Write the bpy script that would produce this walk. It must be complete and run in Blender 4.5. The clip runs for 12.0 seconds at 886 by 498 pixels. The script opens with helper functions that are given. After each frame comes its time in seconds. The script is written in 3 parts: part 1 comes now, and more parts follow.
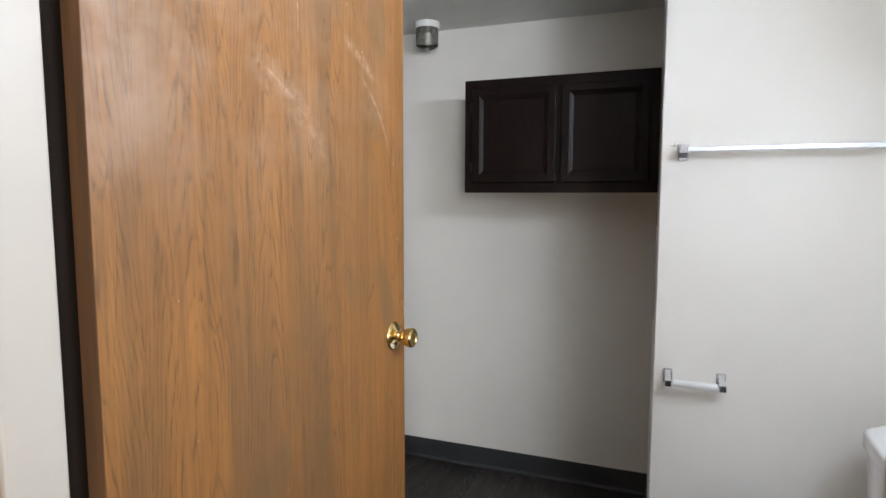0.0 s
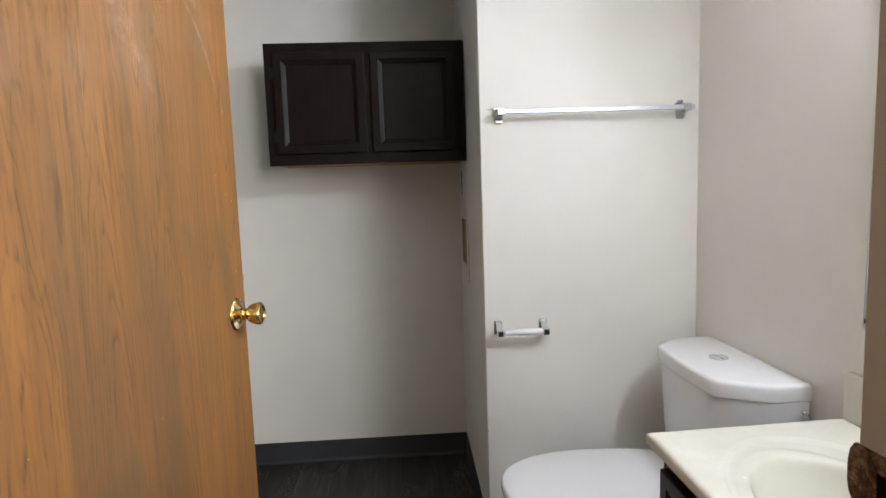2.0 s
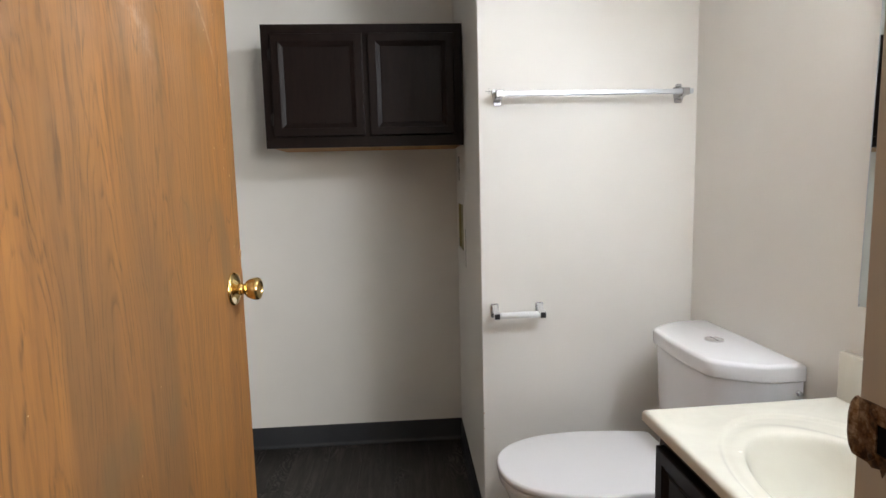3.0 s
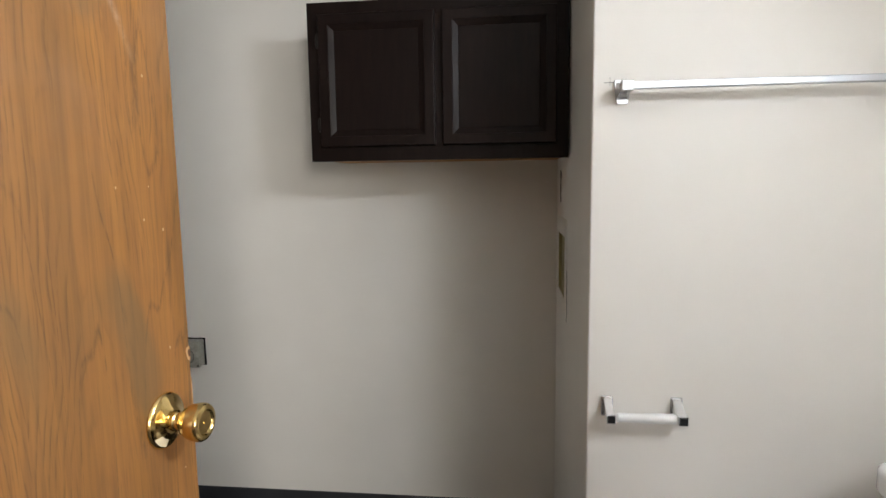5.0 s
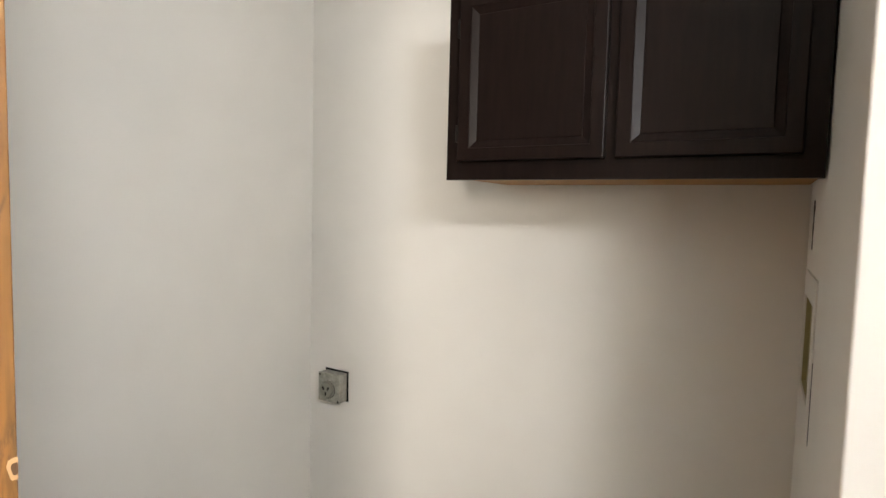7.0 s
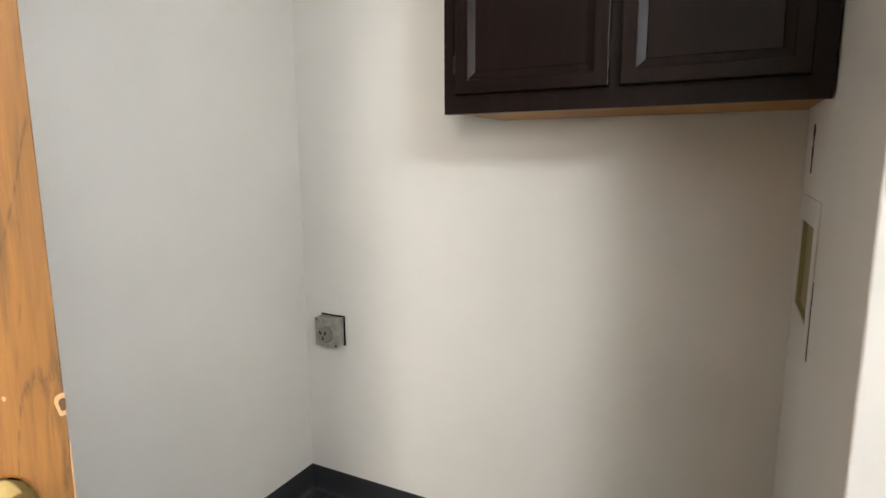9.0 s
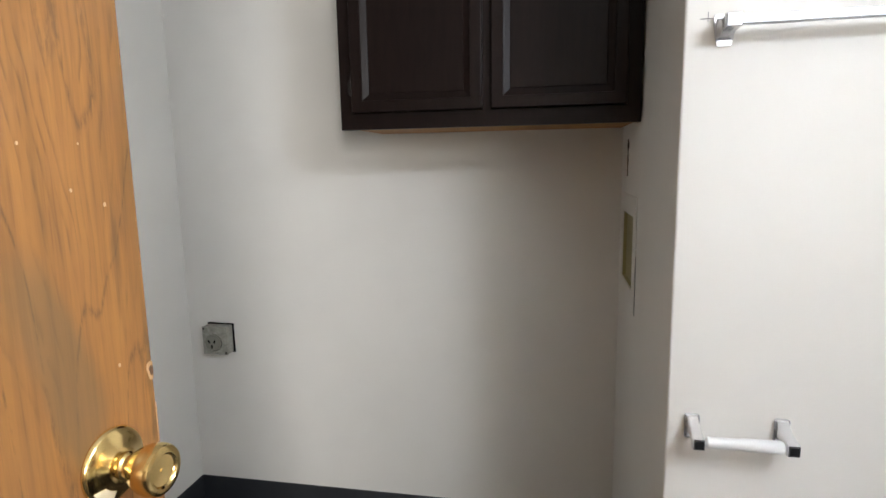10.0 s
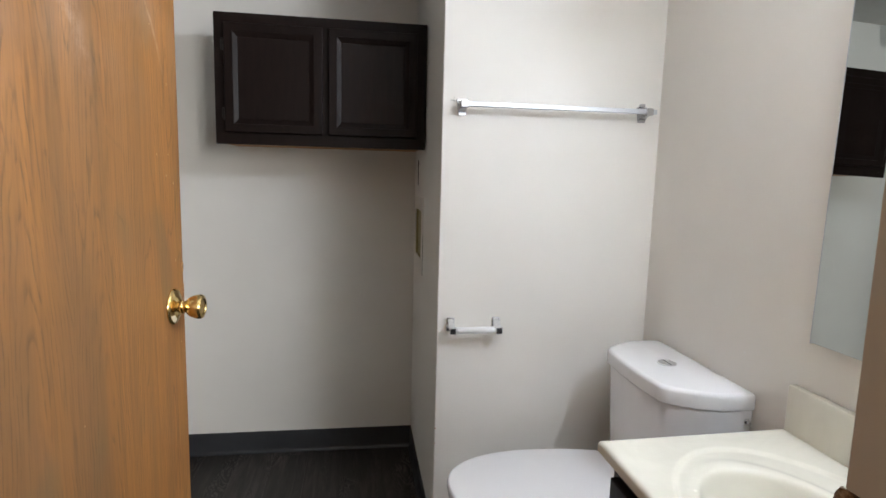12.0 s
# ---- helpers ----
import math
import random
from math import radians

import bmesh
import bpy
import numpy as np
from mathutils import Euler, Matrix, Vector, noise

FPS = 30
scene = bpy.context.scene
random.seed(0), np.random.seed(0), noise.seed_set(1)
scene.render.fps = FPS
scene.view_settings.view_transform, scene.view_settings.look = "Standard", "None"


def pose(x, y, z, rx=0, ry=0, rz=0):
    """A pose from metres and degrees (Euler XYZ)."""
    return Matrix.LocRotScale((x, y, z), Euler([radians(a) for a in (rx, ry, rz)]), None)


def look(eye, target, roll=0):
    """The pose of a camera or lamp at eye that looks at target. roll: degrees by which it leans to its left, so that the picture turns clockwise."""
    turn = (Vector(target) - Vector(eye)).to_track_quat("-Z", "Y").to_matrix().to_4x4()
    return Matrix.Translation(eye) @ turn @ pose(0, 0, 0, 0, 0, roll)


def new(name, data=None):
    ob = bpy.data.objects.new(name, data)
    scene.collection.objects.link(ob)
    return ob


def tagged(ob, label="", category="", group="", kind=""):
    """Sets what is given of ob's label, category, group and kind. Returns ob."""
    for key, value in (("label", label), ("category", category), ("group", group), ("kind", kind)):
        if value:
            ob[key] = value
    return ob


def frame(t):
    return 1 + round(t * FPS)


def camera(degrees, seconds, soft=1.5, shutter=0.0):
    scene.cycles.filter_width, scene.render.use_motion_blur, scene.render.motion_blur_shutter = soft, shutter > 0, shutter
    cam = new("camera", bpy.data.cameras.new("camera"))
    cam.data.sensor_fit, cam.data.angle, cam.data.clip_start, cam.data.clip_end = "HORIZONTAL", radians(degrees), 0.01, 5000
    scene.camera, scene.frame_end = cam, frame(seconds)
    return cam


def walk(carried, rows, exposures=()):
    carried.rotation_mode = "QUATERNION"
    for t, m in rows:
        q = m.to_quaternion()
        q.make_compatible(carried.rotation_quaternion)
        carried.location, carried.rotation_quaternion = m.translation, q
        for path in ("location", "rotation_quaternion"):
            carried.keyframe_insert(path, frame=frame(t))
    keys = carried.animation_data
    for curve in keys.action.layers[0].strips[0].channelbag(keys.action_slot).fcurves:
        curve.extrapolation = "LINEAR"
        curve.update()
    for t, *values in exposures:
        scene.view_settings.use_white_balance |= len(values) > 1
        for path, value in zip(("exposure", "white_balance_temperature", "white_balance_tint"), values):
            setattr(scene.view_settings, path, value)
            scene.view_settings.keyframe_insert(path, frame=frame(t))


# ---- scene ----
cam = camera(76.5, 12.0)
PATH = [
    (0.0, pose(0.003, 0.002, 1.364, 84.66, -0.12, 20.29)),
    (0.5, pose(-0.043, 0.108, 1.337, 84.53, -0.38, 15.92)),
    (1.0, pose(-0.096, 0.155, 1.339, 85.28, -0.00, 9.16)),
    (1.5, pose(-0.170, 0.108, 1.320, 84.82, 1.77, 1.05)),
    (2.0, pose(-0.207, 0.043, 1.269, 83.96, 1.93, -3.46)),
    (2.5, pose(-0.226, 0.015, 1.226, 83.20, 1.65, -4.40)),
    (4.5, pose(-0.161, 0.404, 1.296, 83.75, 0.41, 2.39)),
    (5.0, pose(-0.158, 0.603, 1.313, 83.24, 0.79, 6.27)),
    (5.5, pose(-0.186, 0.798, 1.324, 84.42, 0.98, 11.88)),
    (6.0, pose(-0.156, 0.948, 1.321, 85.27, 0.52, 20.01)),
    (6.5, pose(-0.097, 1.042, 1.319, 85.70, -1.00, 26.54)),
    (7.0, pose(-0.067, 1.079, 1.307, 86.06, -1.42, 29.70)),
    (7.5, pose(-0.067, 1.108, 1.307, 84.62, -0.62, 31.12)),
    (9.5, pose(-0.161, 0.991, 1.275, 80.15, 0.14, 21.77)),
    (10.0, pose(-0.187, 0.819, 1.292, 81.22, 0.99, 10.84)),
    (10.5, pose(-0.163, 0.642, 1.309, 81.10, 1.47, 2.32)),
    (11.0, pose(-0.175, 0.438, 1.298, 80.31, 0.29, -1.90)),
    (11.5, pose(-0.213, 0.288, 1.295, 80.69, -1.83, -4.20)),
    (12.0, pose(-0.230, 0.103, 1.289, 82.47, -1.47, -8.55)),
]
EXPOSURES = [(0.0, 0.47, 6200, 10), (0.5, 0.48, 6600, 10), (1.5, 0.40, 6450, 10), (2.0, 0.49, 6450, 10), (2.5, 0.59, 6600, 10), (4.5, 0.44, 6600, 10), (5.0, 0.45, 6750, 10), (5.5, 0.56, 6950, 10), (6.5, 1.05, 7150, 11), (7.5, 1.14, 7200, 11),
             (9.5, 1.09, 6650, 10), (10.0, 0.77, 6450, 10), (10.5, 0.55, 6400, 10), (11.0, 0.49, 6450, 10), (12.0, 0.50, 6400, 10)]
walk(cam, PATH, EXPOSURES)

# ---------------------------------------------------------------- plan (metres)
XP, XR, XL = 0.026, 0.744, -1.512        # alcove's partition, bathroom's right wall, left wall
YW, YB, YD = 1.854, 2.640, 0.475         # towel-bar wall, back wall, bathroom side of the door wall
ZC = 2.165                               # ceiling
JX0, JX1 = -0.660, 0.168                 # doorway between the jambs
TH = 0.115                               # wall thickness

# ---------------------------------------------------------------- world and light
world = bpy.data.worlds.new("world")
world.use_nodes = True
scene.world = world
world.node_tree.nodes["Background"].inputs["Color"].default_value = (0.5, 0.55, 0.62, 1)
world.node_tree.nodes["Background"].inputs["Strength"].default_value = 0.02
BULB_COLOR = (0.905, 0.980, 1.09)
BULB_POWER = 104.0
# unseen fill lamp added behind the walker, brightens door and alcove through the doorway
fill_lamp = bpy.data.lights.new("hall_fill_lamp", "AREA")
fill_lamp.shape, fill_lamp.size, fill_lamp.size_y = "RECTANGLE", 0.96, 0.96
fill_lamp.energy, fill_lamp.color = 64.0, (0.99, 0.965, 0.92)
new("hall_fill_lamp", fill_lamp).matrix_world = look((1.12, -2.19, 1.62), (1.12, 0.0, 1.62))


# ---------------------------------------------------------------- materials
def material(name, color, rough=0.5, metal=0.0):
    m = bpy.data.materials.new(name)
    m.use_nodes = True
    b = m.node_tree.nodes["Principled BSDF"]
    b.inputs["Base Color"].default_value = (*color, 1)
    b.inputs["Roughness"].default_value = rough
    b.inputs["Metallic"].default_value = metal
    return m


class Nodes:
    """Short hand for building a node tree."""

    def __init__(self, m):
        self.t = m.node_tree
        self.b = self.t.nodes["Principled BSDF"]

    def add(self, kind, **inputs):
        n = self.t.nodes.new(kind)
        for k, v in inputs.items():
            self.put(n.inputs[k.replace("_", " ")], v)
        return n

    def put(self, socket, v):
        if isinstance(v, bpy.types.NodeSocket):
            self.t.links.new(v, socket)
        else:
            socket.default_value = v

    def coords(self, scale=(1, 1, 1), offset=(0, 0, 0), which="Object"):
        c = self.add("ShaderNodeTexCoord")
        mp = self.add("ShaderNodeMapping", Vector=c.outputs[which])
        mp.inputs["Scale"].default_value = scale
        if isinstance(offset, bpy.types.NodeSocket):
            self.t.links.new(offset, mp.inputs["Location"])
        else:
            mp.inputs["Location"].default_value = offset
        return mp.outputs["Vector"]

    def noise(self, vec, scale, detail=4.0, rough=0.55, distortion=0.0):
        n = self.add("ShaderNodeTexNoise", Vector=vec, Scale=scale, Detail=detail, Roughness=rough, Distortion=distortion)
        return n.outputs["Fac"]

    def ramp(self, fac, *stops):
        n = self.add("ShaderNodeValToRGB", Fac=fac)
        e = n.color_ramp.elements
        while len(e) < len(stops):
            e.new(0.5)
        for el, (pos, c) in zip(e, stops):
            el.position = pos
            el.color = (*c, 1) if isinstance(c, tuple) else (c, c, c, 1)
        return n.outputs["Color"]

    def math(self, op, a, b=0.0, c=0.0):
        n = self.t.nodes.new("ShaderNodeMath")
        n.operation = op
        for i, v in enumerate((a, b, c)):
            self.put(n.inputs[i], v)
        return n.outputs[0]

    def mix(self, fac, a, b, blend="MIX"):
        n = self.t.nodes.new("ShaderNodeMix")
        n.data_type, n.blend_type = "RGBA", blend
        self.put(n.inputs[0], fac)
        self.put(n.inputs[6], a if isinstance(a, bpy.types.NodeSocket) else (*a, 1))
        self.put(n.inputs[7], b if isinstance(b, bpy.types.NodeSocket) else (*b, 1))
        return n.outputs[2]

    def bump(self, height, strength, distance):
        n = self.add("ShaderNodeBump", Height=height, Strength=strength, Distance=distance)
        self.put(self.b.inputs["Normal"], n.outputs["Normal"])

    def set(self, name, v):
        self.put(self.b.inputs[name], v)


def paint_material(name, color, rough, peel=0.12, mottle=0.04):
    """Rolled wall paint: faint mottling, orange-peel relief."""
    m = material(name, color, rough)
    n = Nodes(m)
    v = n.coords()
    big = n.noise(v, 1.7, 3.0)
    dark = tuple(c * (1 - mottle) for c in color)
    lite = tuple(min(1, c * (1 + mottle)) for c in color)
    n.set("Base Color", n.ramp(big, (0.3, dark), (0.7, lite)))
    n.set("Roughness", n.math("MULTIPLY_ADD", n.noise(v, 9.0, 3.0), 0.16, rough - 0.08))
    fine = n.noise(v, 210.0, 3.0)
    wide = n.noise(v, 14.0, 2.0)
    n.bump(n.math("ADD", fine, n.math("MULTIPLY", wide, 1.2)), peel, 0.0016)
    return m


M_WALL = paint_material("wall_paint", (0.812, 0.783, 0.730), 0.44)
M_WALL.node_tree.nodes["Principled BSDF"].inputs["Specular IOR Level"].default_value = 0.38
# unseen hall's brown, picked to dim and warm the light it bounces
M_WALL_HALL = paint_material("hall_paint", (0.41, 0.31, 0.21), 0.5)
M_JAMB = paint_material("jamb_paint", (0.46, 0.425, 0.375), 0.38, 0.1, 0.03)


def ceiling_material():
    m = material("ceiling_texture", (0.74, 0.72, 0.68), 0.8)
    n = Nodes(m)
    v = n.coords()
    n.bump(n.math("ADD", n.noise(v, 60.0, 5.0, 0.65), n.noise(v, 18.0, 3.0)), 0.6, 0.006)
    n.set("Base Color", n.ramp(n.noise(v, 4.0), (0.3, (0.70, 0.68, 0.645)), (0.7, (0.78, 0.76, 0.72))))
    return m


M_CEIL = ceiling_material()


def vinyl_plank_material():
    """Dark grey-brown wood-print vinyl; each plank shifted and toned by its own random number."""
    m = material("vinyl_plank", (0.03, 0.027, 0.025), 0.45)
    n = Nodes(m)
    info = n.add("ShaderNodeObjectInfo")
    rnd = info.outputs["Random"]
    off = n.add("ShaderNodeCombineXYZ", X=n.math("MULTIPLY", rnd, 37.0), Y=n.math("MULTIPLY", rnd, 91.0), Z=0.0)
    v = n.coords((1, 1, 1), off.outputs[0])
    sx = n.add("ShaderNodeMapping", Vector=v)
    sx.inputs["Scale"].default_value = (1.0, 0.09, 1.0)
    g = n.noise(sx.outputs[0], 34.0, 6.0, 0.62, 0.6)
    fine = n.noise(sx.outputs[0], 190.0, 4.0)
    knot = n.noise(sx.outputs[0], 7.0, 2.0, 0.5, 2.0)
    base = n.ramp(g, (0.28, (0.014, 0.012, 0.0105)), (0.48, (0.030, 0.0255, 0.0225)), (0.72, (0.080, 0.069, 0.060)))
    base = n.mix(n.math("MULTIPLY", knot, 0.6), base, (0.017, 0.015, 0.0135))
    # knotty clusters: dark wavy rings with pale chatter between them
    cl = n.add("ShaderNodeMapping", Vector=v)
    cl.inputs["Scale"].default_value = (1.0, 0.35, 1.0)
    spot = n.ramp(n.noise(cl.outputs[0], 6.5, 2.0, 0.5), (0.52, 0.0), (0.62, 1.0))
    rings = n.math("SINE", n.math("MULTIPLY", n.noise(cl.outputs[0], 11.0, 3.0, 0.6, 0.8), 90.0))
    base = n.mix(n.math("MULTIPLY", spot, n.ramp(rings, (0.0, 0.0), (0.9, 0.75))), base, (0.006, 0.005, 0.0045))
    base = n.mix(n.math("MULTIPLY", spot, n.ramp(n.math("MULTIPLY", rings, -1.0), (0.5, 0.0), (1.0, 0.55))), base, (0.12, 0.108, 0.096))
    tone = n.math("MULTIPLY_ADD", rnd, 0.5, 0.75)
    comb = n.add("ShaderNodeCombineColor", Red=tone, Green=tone, Blue=tone)
    n.set("Base Color", n.mix(1.0, base, comb.outputs[0], "MULTIPLY"))
    n.set("Roughness", n.math("MULTIPLY_ADD", fine, 0.25, 0.38))
    n.set("Specular IOR Level", 0.32)
    n.bump(n.math("ADD", g, fine), 0.22, 0.0010)
    return m


M_PLANK = vinyl_plank_material()
M_JOINT = material("floor_joint", (0.012, 0.011, 0.010), 0.8)


def cove_material():
    m = material("vinyl_cove", (0.042, 0.044, 0.049), 0.42)
    n = Nodes(m)
    v = n.coords()
    n.set("Base Color", n.ramp(n.noise(v, 6.0, 4.0), (0.3, (0.020, 0.0215, 0.025)), (0.7, (0.031, 0.033, 0.0365))))
    n.set("Roughness", n.math("MULTIPLY_ADD", n.noise(v, 30.0, 3.0), 0.3, 0.3))
    n.bump(n.noise(v, 90.0, 3.0), 0.15, 0.001)
    return m


M_COVE = cove_material()


def espresso_material(name="espresso_stain"):
    m = material(name, (0.016, 0.011, 0.010), 0.40)
    m.node_tree.nodes["Principled BSDF"].inputs["Specular IOR Level"].default_value = 0.14
    n = Nodes(m)
    v = n.coords((1, 1, 0.12))
    g = n.noise(v, 70.0, 5.0, 0.6)
    n.set("Base Color", n.ramp(g, (0.3, (0.0072, 0.0038, 0.0030)), (0.7, (0.0135, 0.0074, 0.0058))))
    n.set("Roughness", n.math("MULTIPLY_ADD", g, 0.2, 0.30))
    n.bump(g, 0.12, 0.0008)
    return m


M_ESPRESSO = espresso_material()


def raw_wood_material():
    m = material("unfinished_board", (0.42, 0.22, 0.08), 0.6)
    n = Nodes(m)
    v = n.coords((0.15, 1, 1))
    n.set("Base Color", n.ramp(n.noise(v, 40.0, 5.0), (0.3, (0.36, 0.16, 0.035)), (0.7, (0.54, 0.28, 0.075))))
    return m


M_RAW = raw_wood_material()
M_CHROME = material("chrome", (0.78, 0.79, 0.81), 0.20, 0.85)
M_BRACKET = material("cast_bracket_chrome", (0.52, 0.525, 0.54), 0.24, 0.92)
M_SATIN = material("satin_aluminium", (0.55, 0.565, 0.59), 0.40, 0.75)
M_BLACK = material("dark_end_cap", (0.015, 0.015, 0.016), 0.3)
M_ROLLER = material("white_plastic", (0.82, 0.82, 0.81), 0.35)
M_MIRROR = material("mirror_silver", (0.66, 0.70, 0.69), 0.01, 1.0)


def brass_material():
    m = material("polished_brass", (0.78, 0.53, 0.16), 0.16, 1.0)
    n = Nodes(m)
    v = n.coords()
    n.set("Roughness", n.math("MULTIPLY_ADD", n.noise(v, 60.0, 4.0), 0.18, 0.08))
    n.set("Base Color", n.ramp(n.noise(v, 35.0, 5.0), (0.3, (0.66, 0.46, 0.17)), (0.7, (0.86, 0.66, 0.30))))
    return m


M_BRASS = brass_material()


def porcelain_material():
    m = material("porcelain", (0.80, 0.80, 0.81), 0.09)
    n = Nodes(m)
    v = n.coords()
    n.set("Base Color", n.ramp(n.noise(v, 3.0), (0.3, (0.77, 0.77, 0.785)), (0.7, (0.82, 0.82, 0.83))))
    n.b.inputs["Coat Weight"].default_value = 0.3
    return m


M_PORCELAIN = porcelain_material()
M_SEAT = material("seat_plastic", (0.80, 0.79, 0.80), 0.22)


def marble_material():
    m = material("cultured_marble", (0.80, 0.745, 0.60), 0.14)
    n = Nodes(m)
    v = n.coords()
    f = n.noise(v, 5.0, 5.0, 0.6, 1.5)
    n.set("Base Color", n.ramp(f, (0.3, (0.63, 0.605, 0.52)), (0.7, (0.70, 0.675, 0.585))))
    n.set("Roughness", n.math("MULTIPLY_ADD", n.noise(v, 20.0), 0.12, 0.19))
    return m


M_MARBLE = marble_material()


def galvanized_material(name="galvanized_steel", k=1.0, metal=0.3):
    m = material(name, (0.36, 0.37, 0.37), 0.45, metal)
    n = Nodes(m)
    v = n.coords()
    n.set("Base Color", n.ramp(n.noise(v, 55.0, 5.0, 0.65), (0.3, (0.25 * k, 0.245 * k, 0.21 * k)), (0.7, (0.46 * k, 0.45 * k, 0.39 * k))))
    n.set("Roughness", n.math("MULTIPLY_ADD", n.noise(v, 45.0), 0.3, 0.3))
    return m


M_GALV = galvanized_material()
M_DUCT = galvanized_material("weathered_duct_steel", 0.55, 0.55)
M_OUTLET = material("grey_receptacle", (0.25, 0.245, 0.20), 0.45)
M_DARK = material("dark_cavity", (0.006, 0.005, 0.005), 0.9)
M_DARK.node_tree.nodes["Principled BSDF"].inputs["Specular IOR Level"].default_value = 0.1
M_OLIVE = paint_material("overspray_box", (0.34, 0.29, 0.13), 0.5, 0.1, 0.12)
M_TORN = paint_material("torn_board", (0.055, 0.035, 0.020), 0.8, 0.4, 0.4)
M_HINGE = material("dark_bronze_hinge", (0.055, 0.05, 0.046), 0.28, 0.9)
M_SCAR = material("bare_wood_scar", (0.50, 0.30, 0.15), 0.7)
# near-black that paints the shade in the door's hinge gap
M_GAP_SHADE = paint_material("gap_shade_black", (0.010, 0.006, 0.004), 0.85, 0.2, 0.3)
M_GAP_SHADE.node_tree.nodes["Principled BSDF"].inputs["Specular IOR Level"].default_value = 0.15
M_WORN = paint_material("worn_lacquer", (0.72, 0.62, 0.42), 0.35, 0.3, 0.2)
M_PENCIL = material("pencil_grey", (0.22, 0.21, 0.20), 0.7)
M_FLECK = material("paint_fleck", (0.48, 0.33, 0.21), 0.6)


def strike_material():
    m = material("tarnished_strike", (0.20, 0.12, 0.06), 0.4, 0.8)
    n = Nodes(m)
    v = n.coords()
    n.set("Base Color", n.ramp(n.noise(v, 70.0, 5.0, 0.7), (0.38, (0.035, 0.02, 0.012)), (0.52, (0.16, 0.09, 0.045)), (0.7, (0.42, 0.33, 0.24))))
    n.set("Metallic", n.ramp(n.noise(v, 60.0, 3.0), (0.4, 0.9), (0.6, 0.2)))
    return m


M_STRIKE = strike_material()


def oak_door_material():
    """Printed oak veneer, object x across the leaf, z up: bands, pores, cathedral arches, dusty scuffs, painted gloss.
    """
    m = material("oak_veneer", (0.42, 0.20, 0.07), 0.42)
    n = Nodes(m)
    c = n.add("ShaderNodeTexCoord").outputs["Object"]
    sep = n.add("ShaderNodeSeparateXYZ", Vector=c)
    x, z = sep.outputs["X"], sep.outputs["Z"]
    flat = n.add("ShaderNodeCombineXYZ", X=x, Y=0.0, Z=z).outputs[0]

    def stretched(s):
        mp = n.add("ShaderNodeMapping", Vector=flat)
        mp.inputs["Scale"].default_value = (1, 1, s)
        return mp.outputs[0]

    bands = n.noise(stretched(0.06), 15.0, 5.0, 0.62)
    streak = n.noise(stretched(0.03), 95.0, 5.0, 0.68)
    zone = n.noise(stretched(0.09), 7.5, 3.0, 0.55)
    base = n.ramp(bands, (0.30, (0.225, 0.110, 0.034)), (0.45, (0.305, 0.142, 0.040)), (0.56, (0.360, 0.166, 0.046)), (0.74, (0.415, 0.200, 0.058)))
    edgeward = n.ramp(x, (0.48, 0.72), (0.64, 0.28))
    base = n.mix(n.math("MULTIPLY", n.ramp(zone, (0.44, 0.0), (0.60, 1.0)), edgeward), base, (0.172, 0.098, 0.044))
    base = n.mix(n.math("MULTIPLY", n.ramp(streak, (0.44, 0.0), (0.66, 1.0)), 0.55), base, (0.152, 0.075, 0.030))
    # cathedral arches: contours of z plus a parabola across each plank of the print
    wob = n.noise(stretched(0.25), 6.0, 3.0)
    xs = n.math("ADD", x, n.math("MULTIPLY", wob, 0.05))
    col = n.t.nodes.new("ShaderNodeTexWhiteNoise")
    col.noise_dimensions = "1D"
    n.put(col.inputs["W"], n.math("FLOOR", n.math("DIVIDE", n.math("ADD", xs, 0.085), 0.17)))
    pp = n.math("PINGPONG", xs, 0.085)
    par = n.math("MULTIPLY", n.math("POWER", pp, 1.5), 42.0)
    f = n.math("ADD", n.math("ADD", n.math("ADD", n.math("MULTIPLY", z, 1.15), col.outputs["Value"]), par), n.math("MULTIPLY", n.noise(stretched(0.3), 5.0, 4.0), 1.1))
    saw = n.math("FRACT", n.math("MULTIPLY", f, 8.5))
    line = n.ramp(saw, (0.0, 0.2), (0.10, 1.0), (0.42, 0.0), (1.0, 0.0))
    gate = n.ramp(n.noise(stretched(0.30), 8.0, 3.0, 0.6), (0.40, 0.0), (0.53, 1.0))
    dash = n.ramp(n.noise(stretched(0.16), 120.0, 3.0, 0.6), (0.40, 0.10), (0.56, 1.0))
    long = n.ramp(n.noise(stretched(0.20), 28.0, 3.0), (0.35, 0.2), (0.52, 1.0))
    arch = n.math("MULTIPLY", n.math("MULTIPLY", line, gate), n.math("MULTIPLY", dash, long))
    calm = n.ramp(n.math("ADD", x, n.math("MULTIPLY_ADD", wob, 0.2, -0.1)), (0.46, 1.0), (0.66, 0.7))
    arch = n.math("MULTIPLY", arch, calm)
    base = n.mix(n.math("MULTIPLY", arch, 0.85), base, (0.088, 0.050, 0.023))
    # short dark flecks, thick in some stretches of the veneer
    fleck = n.ramp(n.noise(stretched(0.11), 62.0, 3.0, 0.6), (0.55, 0.0), (0.65, 1.0))
    thick = n.ramp(n.noise(stretched(0.22), 9.0, 3.0, 0.6), (0.46, 0.10), (0.62, 1.0))
    base = n.mix(n.math("MULTIPLY", n.math("MULTIPLY", n.math("MULTIPLY", fleck, thick), calm), 0.62), base, (0.085, 0.050, 0.026))
    wander = n.math("FRACT", n.math("MULTIPLY", n.noise(stretched(0.10), 6.0, 2.5, 0.5), 13.0))
    seam = n.ramp(wander, (0.0, 0.0), (0.455, 0.0), (0.50, 1.0), (0.545, 0.0))
